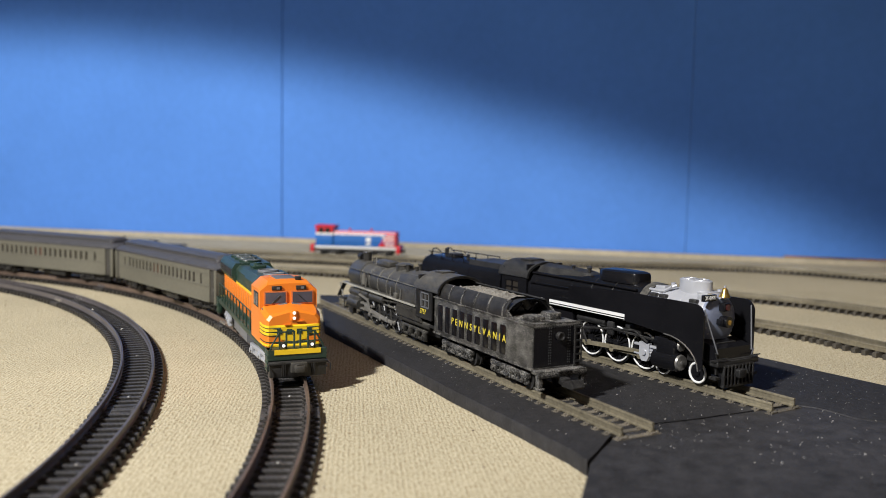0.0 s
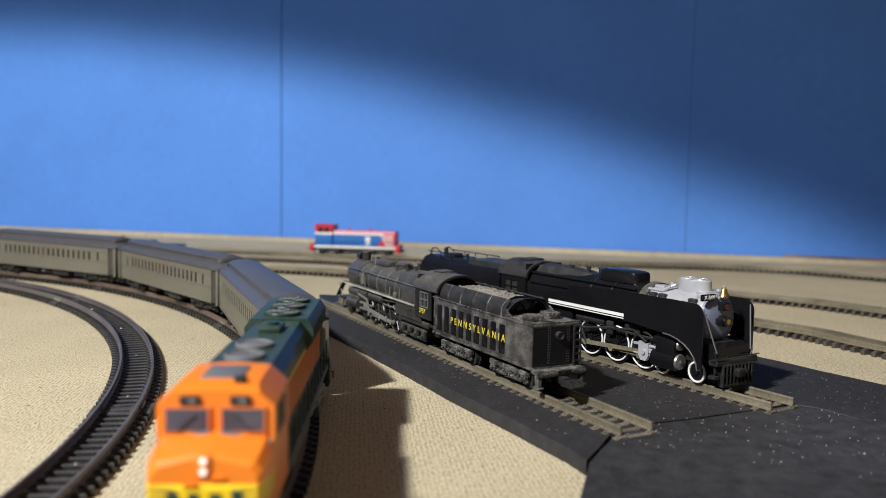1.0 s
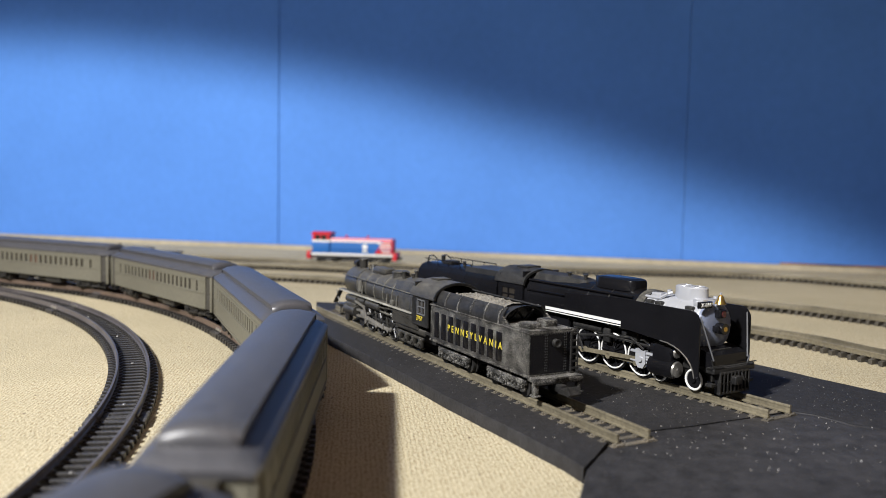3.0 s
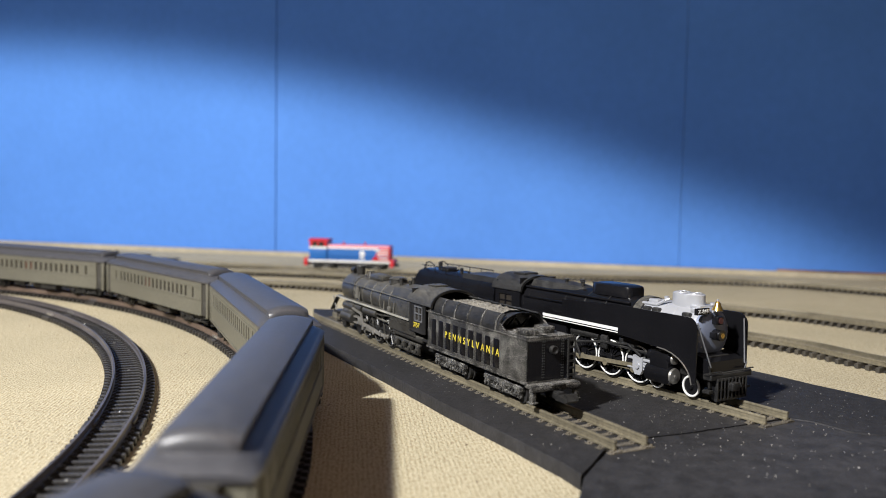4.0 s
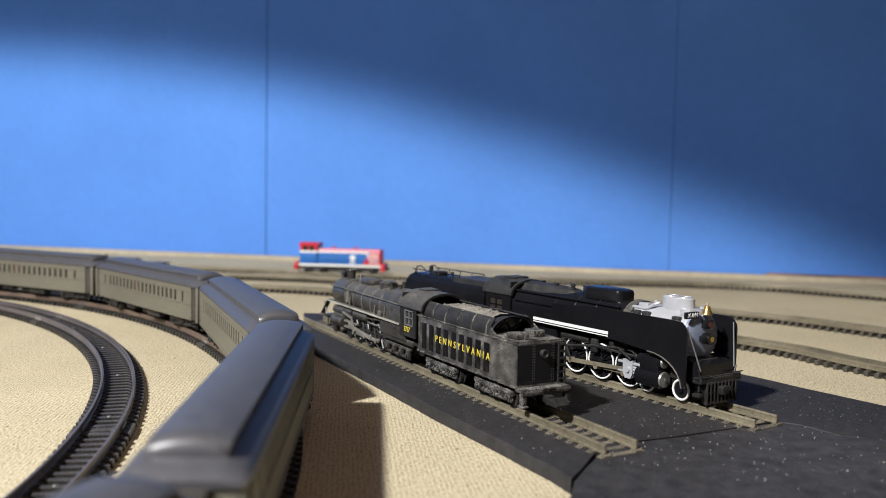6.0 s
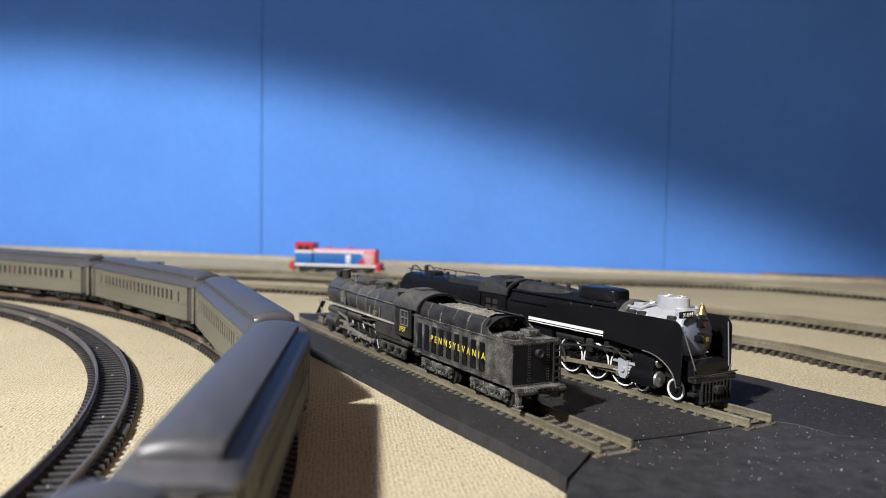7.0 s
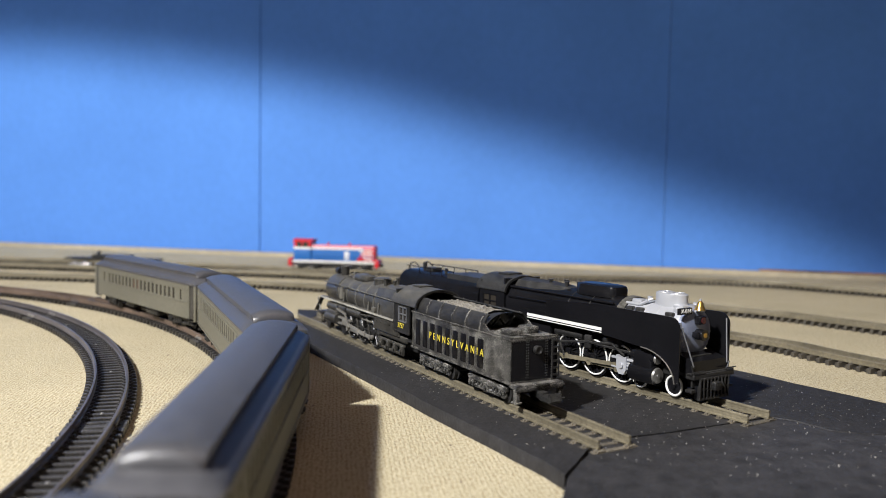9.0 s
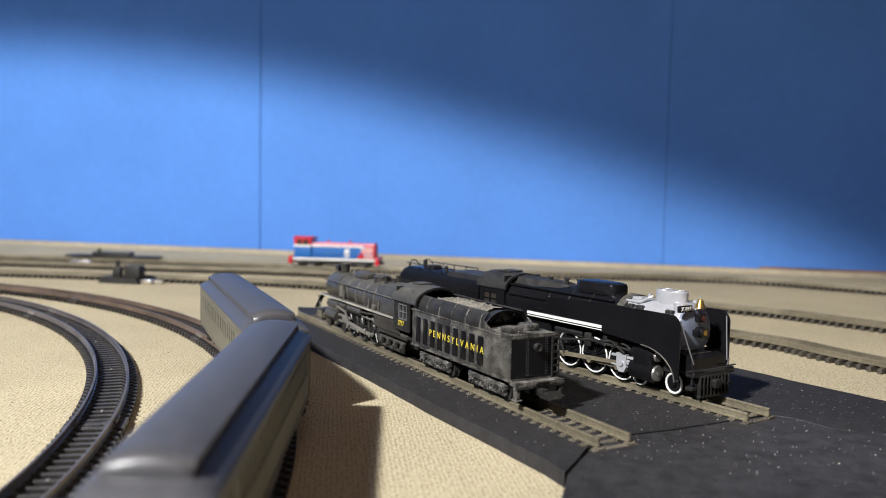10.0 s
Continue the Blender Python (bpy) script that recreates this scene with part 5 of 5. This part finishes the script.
    sh = Shape().cyl((-35.2, 0, ZC), (-32.2, 0, ZC), 8.5, 8.3, n=36)
    part("boiler_ring", sh, M_DUSTY, lo, "dusty black ring behind the smokebox")
    part("dark_pipe", Shape().wire([(-27, 3.8, 26.5), (-24, 3.2, 28.6), (-23.4, 1.5, 28.9)], 0.75, n=8), M_UNDER, lo)
    sh = Shape().loft([[(-49 + 9.4 * c * k, 4.6 * sn * k, z) for c, sn in oval(28, 0.45)] for z, k in ((26.4, 1.0), (29.0, 1.0), (29.9, 0.96), (30.3, 0.82))])
    part("sand_box", sh, M_BLACK, lo, "glossy black sand box")
    for x, y in ((-62, 1.5), (-65, -1.5), (-69, 2.0), (-74, -1.2)):
        part("safety_valve", Shape().cyl((x, y, 26.6), (x, y, 29.2), 0.7, n=10).cyl((x, y, 29.2), (x, y, 29.6), 0.95, n=10), M_DUSTY_LESS, lo)
    part("boiler_hump", Shape().loft([[(x, y, z) for y, z in ((-5.5 * k, 25.2), (-3.6 * k, 25.4 + 2.6 * k), (0, 25.6 + 3.3 * k), (3.6 * k, 25.4 + 2.6 * k), (5.5 * k, 25.2))] for x, k in ((-60, 0.5), (-66, 0.9), (-78, 1.0), (-90, 1.0))]), M_DUSTY_LESS, lo)
    # deflectors: tall side plates with a curved cut at the foot and a rounded front corner
    side = [(-37, 25.0), (-8.8, 25.0)] + [(-8.8 + 3.6 * math.sin(a), 21.4 + 3.6 * math.cos(a)) for a in (math.pi / 2 * i / 6 for i in range(1, 7))]
    side += [(-5.2, 6.0), (-6.6, 5.2)] + [(-6.6 - 12.0 * (1 - math.cos(a)) - 1.5 * i / 7, 5.2 + 9.0 * math.sin(a)) for i, a in ((i, math.pi / 2 * i / 7) for i in range(1, 8))] + [(-37, 15.6)]
    for s in (-1, 1):
        d = part("smoke_deflector", Shape().slab(side, s * 11.2, s * 11.6), M_BLACK, lo, "tall black smoke deflector plate")
        edge = [(x, s * 11.7, z) for x, z in side[9:17]]
        part("edge_rail", Shape().wire(edge, 0.2), M_STEEL, d, "bright rail along the plate's curved foot")
        part("rear_plate", Shape().slab([(-37, 17.4), (-37, 24.6), (-66, 23.4), (-66, 17.4)], s * 8.4, s * 10.3), M_BLACK, lo)
        part("front_stay", Shape().wire([(-6.0, s * 10.6, 23.5), (-3.0, s * 7.6, 10.6)], 0.22), M_GREY, lo, "grey handrail")
        sh = Shape().box(-92, -37.2, s * 7.0, s * 10.35, 15.6, 17.4)
        part("running_board", sh, M_BLACK, lo)
        part("white_edge", Shape().box(-76, -37.2, s * 10.35, s * 10.6, 16.4, 17.4).box(-76, -37.2, s * 10.35, s * 10.55, 15.7, 16.0), M_WHITE, lo, "white line along the running board")
        sh = Shape().wire([(-91, s * 6.6, 25.4), (-37, s * 6.4, 25.2)], 0.42, n=8).wire([(-90, s * 8.9, 22.2), (-41, s * 8.6, 22.2)], 0.2)
        for x in range(-88, -41, 9):
            sh.wire([(x, s * 7.6, 21.8), (x, s * 8.8, 22.2)], 0.2)
        part("handrail", sh, M_BLACK, lo)
        # cylinder with bright covers
        cy = part("cylinder", Shape().box(-25, -17.2, s * 6.0, s * 9.8, 2.6, 12.6, 0.8).cyl((-26, s * 7.8, 5.4), (-16.6, s * 7.8, 5.4), 3.0, n=20).cyl((-26, s * 7.8, 10.6), (-16.6, s * 7.8, 10.6), 2.0, n=16), M_BLACK, lo)
        part("cylinder_cover", Shape().cyl((-16.8, s * 7.8, 5.4), (-16.0, s * 7.8, 5.4), 2.6, 2.3, n=24).cyl((-16.0, s * 7.8, 5.4), (-15.7, s * 7.8, 5.4), 0.6, n=12), M_STEEL, cy, "bright cylinder cover")
        part("valve_cover", Shape().cyl((-16.8, s * 7.8, 10.6), (-16.0, s * 7.8, 10.6), 1.8, 1.5, n=20), M_STEEL, cy, "grey valve cover")
        # guides, crosshead and its bracket
        sh = Shape().box(-34.5, -25, s * 8.2, s * 9.4, 8.1, 8.9, 0.2).box(-34.5, -25, s * 8.2, s * 9.4, 5.2, 5.8, 0.2)
        sh.slab([(-31.8, 9.6), (-31.8, 5.4), (-30.8, 3.6), (-28.6, 3.6), (-27.6, 5.2), (-27.6, 9.6), (-29.4, 8.8)], s * 8.6, s * 9.8)
        sh.cyl((-29, s * 9.0, 6.8), (-24.8, s * 9.0, 6.2), 0.55, n=8).box(-28.2, -25.6, s * 8.6, s * 9.6, 7.0, 7.7, 0.2)
        sh.cyl((-29.6, s * 9.6, 6.4), (-29.6, s * 10.3, 6.4), 0.9, n=12)
        part("crosshead", sh, M_SILVER, lo, "bright silver crosshead")
        sh = Shape().loft([[(-30, s * y, z) for y, z in ((8.6, 5.6), (9.2, 5.6), (9.2, 6.8), (8.6, 6.8))], [(-57.5, s * y, z) for y, z in ((8.6, 4.0), (9.2, 4.0), (9.2, 5.4), (8.6, 5.4))]])
        sh.box(-71, -31, s * 7.7, s * 8.3, 4.0, 5.1, 0.2)
        for x in (-32.4, -45, -57.5, -70):
            sh.cyl((x, s * 7.4, 4.6), (x, s * 9.2, 4.6), 1.0, n=12)
        # brass colour paints the bronze reflections seen on the metal rods
        part("side_rod", sh, M_RAIL_BRASS, lo, "side rods coloured for their bronze reflections")
        sh = Shape().wire([(-57, s * 9.2, 5.0), (-59.5, s * 9.2, 9.4), (-46, s * 8.8, 11.4), (-26, s * 8.6, 10.8)], 0.4).box(-48, -44.8, s * 7.6, s * 8.8, 9.0, 13.6, 0.5)
        sh.wire([(-29, s * 9.2, 9.6), (-35, s * 9.0, 12.4), (-46, s * 8.8, 11.2)], 0.35).cyl((-64, s * 6.5, 12.4), (-50, s * 6.5, 12.4), 1.3, n=12).box(-40, -33, s * 5.5, s * 8.2, 11.0, 14.0, 0.5)
        part("valve_gear", sh, M_DUSTY_LESS, lo)
        for x in (-32.4, -45, -57.5, -70):
            spoked_wheel("driving_wheel", x, s * 6.4, 6.1, lo, M_BLACK, M_WHITE, 16, s)
        for x in (-11, -24.5):
            w = part("pilot_wheel", Shape().torus((x, s * 6.4, 3.35), (0, 1, 0), 2.95, 0.36, n=28), M_WHITE, lo, "white-rimmed pilot wheel")
            part("disc", Shape().cyl((x, s * 5.2, 3.35), (x, s * 6.3, 3.35), 2.9, n=24).cyl((x, s * 4.6, 3.35), (x, s * 5.2, 3.35), 3.5, n=24).cyl((x, s * 6.2, 3.35), (x, s * 7.0, 3.35), 0.9, n=12), M_BLACK, w)
        part("trailing_wheel", Shape().cyl((-84, s * 5.0, 3.2), (-84, s * 6.2, 3.2), 3.2, n=20), M_BLACK, lo)
        part("firebox_side", Shape().box(-92, -66, s * 6.0, s * 8.2, 8.0, 15.0, 0.5), M_BLACK, lo)
    part("chassis", Shape().box(-92, -6, -4.2, 4.2, 3.4, 13.0).box(-18, -4, -5, 5, 6, 9), M_UNDER, lo)
    # front deck, beam and pilot
    sh = Shape().slab([(-9.5, 13.8), (-3.4, 12.0), (-3.0, 8.2), (-9.5, 8.2)], -7.6, 7.6)
    part("front_deck", sh, M_BLACK, lo)
    sh = Shape().box(-4.6, -1.4, -9.2, 9.2, 7.0, 8.6, 0.3).box(-4, -2, -9.6, 9.6, 8.4, 8.8)
    for s in (-1, 1):
        sh.wire([(-3, s * 7.6, 8.6), (-3, s * 8.6, 11.0)], 0.25).wire([(-1.4, s * 5, 9.4), (-1.4, s * 9.6, 9.4)], 0.22).box(-4.4, -2, s * 7.4, s * 9.4, 3.2, 4.0)
    part("buffer_beam", sh, M_DUSTY_LESS, lo)
    sh = Shape().box(-3.2, -2.2, -6.6, 6.6, 0.9, 7.2)
    grille = part("pilot", sh, M_BLACK, lo)
    sh = Shape().box(-2.2, -1.2, -6.8, 6.8, 0.7, 1.5, 0.15).box(-2.2, -1.2, -6.8, 6.8, 6.6, 7.4, 0.15).box(-2.0, -1.3, -6.8, 6.8, 3.8, 4.3)
    part("pilot_frame", sh, M_DUSTY_LESS, grille)
    bar = part("pilot_bar", Shape().box(-2.2, -1.1, -6.68, -6.12, 0.8, 7.2, 0.1), M_DUSTY_LESS, grille)
    for k in range(1, 9):
        again(bar, grille, mmpose(0, 1.6 * k, 0))
    sh = Shape().box(-2, 0.4, -1.6, 1.6, 3.4, 6.0, 0.5).wire([(-1.6, 3.0, 7.2), (-0.6, 3.4, 4.4), (-1.0, 4.6, 2.4)], 0.25)
    part("coupler", sh, M_DUSTY_LESS, lo)
    # cab
    for s in (-1, 1):
        sh = Shape().box(-107, -104.5, s * 8.6, s * 9.3, 8.8, 23.5).box(-104.5, -96.5, s * 8.6, s * 9.3, 8.8, 16.6).box(-104.5, -96.5, s * 8.6, s * 9.3, 21.4, 23.5).box(-96.5, -91.5, s * 8.6, s * 9.3, 8.8, 23.5)
        cs = part("cab_side", sh, M_BLACK, lo)
        part("window_frame", Shape().box(-100.8, -100.2, s * 8.8, s * 9.4, 16.6, 21.4).box(-104.5, -96.5, s * 8.8, s * 9.4, 18.9, 19.2), M_BLACK, cs)
        part("pane", Shape().box(-104.5, -96.5, s * 8.8, s * 8.9, 16.6, 21.4), M_GLASS_DK, cs)
    arch = lambda r, z: [(r * math.sin(a), z + r * 0.6 * math.cos(a)) for a in (math.pi * (-0.5 + i / 12) for i in range(13))]
    roof = part("cab_roof", Shape().prof(arch(9.8, 23.4) + arch(9.1, 23.0)[::-1], -109, -90.5), M_DUSTY_LESS, lo)
    part("roof_hatch", Shape().box(-103, -96, -3.4, 3.4, 28.8, 29.8, 0.3), M_DUSTY_LESS, roof)
    part("cab_front", Shape().box(-92.4, -91.6, -8.6, 8.6, 8.8, 28.4), M_BLACK, lo)
    part("cab_rear", Shape().box(-107, -106.4, -8.6, 8.6, 8.8, 26.5), M_BLACK, lo)
    return lo


def ring_z(r, z, x, n=18):
    return [(x + r * math.cos(2 * math.pi * i / n), r * math.sin(2 * math.pi * i / n), z) for i in range(n)]


def oval(n, power=1.0):
    out = []
    for i in range(n):
        a = 2 * math.pi * i / n
        c, s = math.cos(a), math.sin(a)
        out.append((math.copysign(abs(c) ** power, c), math.copysign(abs(s) ** power, s)))
    return out


def build_long_tender():
    te = thing("tender", siding_pose(TH_2, OFF_2, 258, -90), "long glossy black tender with rounded shoulders and top rails", "tender")
    sec = [(-8.9, 7.0), (-9.1, 20.0), (-8.6, 22.4), (-6.8, 24.6), (-4.0, 25.6), (4.0, 25.6), (6.8, 24.6), (8.6, 22.4), (9.1, 20.0), (8.9, 7.0)]
    part("tank", Shape().prof(sec, -62, -0.5), M_BLACK, te)
    for x in (-12, -24, -36, -48):
        part("tank_band", Shape().prof([(y * 1.006, z + 0.05) for y, z in sec], x - 0.3, x + 0.3), M_BLACK, te)
    part("coal_bunker", Shape().prof([(-7.0, 24.0), (-6.6, 26.6), (6.6, 26.6), (7.0, 24.0)], -26, -2), M_DUSTY_LESS, te)
    part("water_hatch", Shape().box(-50, -44, -2.6, 2.6, 25.4, 27.2, 0.5), M_DUSTY_LESS, te)
    part("vent_pipe", Shape().cyl((-56, 1, 25.4), (-56, 1, 28.6), 1.0, n=12).cyl((-34, -2, 25.4), (-34, -2, 27.8), 0.8, n=12), M_DUSTY_LESS, te)
    for s in (-1, 1):
        sh = Shape().wire([(-60, s * 6.4, 27.4), (-22, s * 6.4, 27.4)], 0.22)
        for x in range(-58, -21, 9):
            sh.wire([(x, s * 6.4, 24.8), (x, s * 6.4, 27.4)], 0.2)
        part("top_rail", sh, M_BLACK, te)
        part("hoop", Shape().wire([(-61.6, s * 3.6, 25.4), (-61.0, s * 3.6, 28.2), (-57.5, s * 3.6, 28.8), (-54, s * 3.6, 27.4)], 0.26), M_BLACK, te)
    part("underframe", Shape().box(-61, -1, -7.8, 7.8, 4.4, 7.0), M_UNDER, te)
    for x in (-14, -33, -50):
        truck("truck", te, x, 0, 2.9, 13.0, 2, material=M_BLACK)
    return te


def build_switcher():
    lo = thing("switcher_locomotive", mmpose(-71, 665.0, RAIL, 0, 0, -8.5), "small red and blue switcher locomotive on a far track", "locomotive")
    hood = part("hood", Shape().prof(rounded(6.2, 7.4, 19.0, 1.0), -19, 33), M_BLUE_LOCO, lo)
    part("hood_roof", Shape().prof([(-6.4, 17.6), (-5.6, 19.6), (5.6, 19.6), (6.4, 17.6)], -19, 33.2), M_RED, lo, "red hood roof")
    for s in (-1, 1):
        part("white_band", Shape().box(-19, 24, s * 6.2, s * 6.45, 16.4, 17.6), M_WHITE, hood)
        part("red_panel", Shape().slab([(19, 7.6), (33, 7.6), (33, 17.6), (26, 17.6)], s * 6.2, s * 6.55), M_RED, hood)
        for k in range(4):
            part("white_bar", Shape().box(25 - k, 32.6, s * 6.5, s * 6.7, 8.6 + 2.2 * k, 9.6 + 2.2 * k), M_WHITE, hood)
        part("emblem", Shape().cyl((11, s * 6.2, 13.0), (11, s * 6.6, 13.0), 2.3, n=20).box(9, 13, s * 6.2, s * 6.6, 8.6, 10.6), M_WHITE, hood)
        part("sill", Shape().box(-34, 35, s * 7.4, s * 8.0, 5.4, 7.2, 0.2), M_WHITE, lo, "white sill")
        part("side_rail", Shape().wire([(-18, s * 7.6, 11), (34, s * 7.6, 11)], 0.2), M_BLUE_LOCO, lo)
    part("hood_nose", Shape().box(33, 34.2, -6.3, 6.3, 7.4, 19.2, 0.3), M_RED, lo)
    part("frame", Shape().box(-35, 36, -7.4, 7.4, 4.0, 7.2), M_UNDER, lo)
    cab = part("cab", Shape().box(-33, -18.5, -8.0, 8.0, 7.2, 16.6, 0.3), M_BLUE_LOCO, lo)
    part("cab_band", Shape().box(-33.1, -18.4, -8.1, 8.1, 16.2, 18.0), M_WHITE, cab)
    part("cab_upper", Shape().box(-33, -18.5, -8.0, 8.0, 18.0, 22.4, 0.3), M_RED, cab)
    part("cab_roof", Shape().prof(arch_section(8.6, 22.2, 2.4), -33.8, -17.6), M_RED, cab)
    for s in (-1, 1):
        for x in (-30.5, -25.2):
            part("cab_window", Shape().box(x, x + 4.2, s * 7.9, s * 8.15, 18.0, 22.0), M_GLASS_DK, cab)
    part("end_window", Shape().box(-18.7, -18.3, -6.6, -1.4, 18.4, 22.0).box(-18.7, -18.3, 1.4, 6.6, 18.4, 22.0), M_GLASS_DK, cab)
    for x in (-6, 12):
        part("roof_stack", Shape().cyl((x, 0, 19.4), (x, 0, 21.8), 0.9, n=12), M_RED, lo)
    for e in (-1, 1):
        part("end_beam", Shape().box(e * 34.5, e * 37.6, -8.2, 8.2, 2.2, 8.6, 0.3), M_RED, lo, "red end beam")
        part("coupler", Shape().box(e * 37, e * 40.5, -1.1, 1.1, 2.8, 4.8, 0.3), M_UNDER, lo)
        truck("truck", lo, e * 21, 0, 3.0, 13, 2)
    part("tank", Shape().box(-9, 9, -6.4, 6.4, 1.4, 4.4, 0.6), M_UNDER, lo)
    return lo


def arch_section(r, z, h):
    return [(r * math.sin(a), z + h * math.cos(a)) for a in (math.pi * (-0.5 + i / 10) for i in range(11))]


def build_clutter():
    # switch machine beside the back track
    sw = thing("switch_machine", mmpose(-206, 562, 0, 0, 0, -14), "black plastic switch machine beside a back track", "switch machine")
    part("base", Shape().slab([(-17, 0), (-15, 4.2), (12, 4.2), (14, 0)], -5, 5), M_UNDER, sw)
    part("motor_box", Shape().box(2, 14, -3.6, 3.6, 4.0, 12.5, 0.6), M_UNDER, sw)
    part("lever", Shape().box(-8, -2, -2, 2, 4.0, 11.0, 0.5).cyl((-5, 0, 10.5), (-5, 0, 15.5), 1.5, n=10), M_UNDER, sw)
    part("terminal", Shape().box(14, 22, -2.5, 2.5, 0.5, 3.4, 0.6).cyl((24, 0, 2.0), (30, 0, 2.0), 1.4, n=10), M_JOINER, sw, "bright metal terminal")
    # low flat wagon body lying on the rearmost track
    fl = thing("flat_wagon", mmpose(-268, 708.5, RAIL, 0, 0, -8), "low black flat wagon with a small block on a far track", "wagon")
    part("deck", Shape().box(-42, 42, -7, 7, 1.0, 2.6, 0.3), M_UNDER, fl)
    part("load", Shape().box(-18, 16, -5, 5, 2.5, 5.4, 0.6).cyl((-14, 0, 5), (-14, 0, 8), 1.6, n=10), M_UNDER, fl)
    for x, y, turn in ((-284, 676, -8), (-100, 700, -8), (-322, 600, -8)):
        j = thing("bright_clip", mmpose(x, y, RAIL - 1.0, 0, 0, turn), "bright metal rail clip on a back track", "rail clip", "rail clips")
        part("plate", Shape().box(-9, 9, -2.4, 2.4, 0, 1.2, 0.4), M_JOINER, j)
        part("tongue", Shape().cyl((-5, 0, 1.0), (-5, 0, 2.4), 1.8, n=12).cyl((4, 0, 1.0), (4, 0, 2.4), 1.8, n=12), M_JOINER, j)


build_setting()
build_tracks()
build_consolidation()
build_tender()
build_northern()
build_long_tender()
build_switcher()
build_clutter()
TRAIN = build_train()
motions(TRAIN)
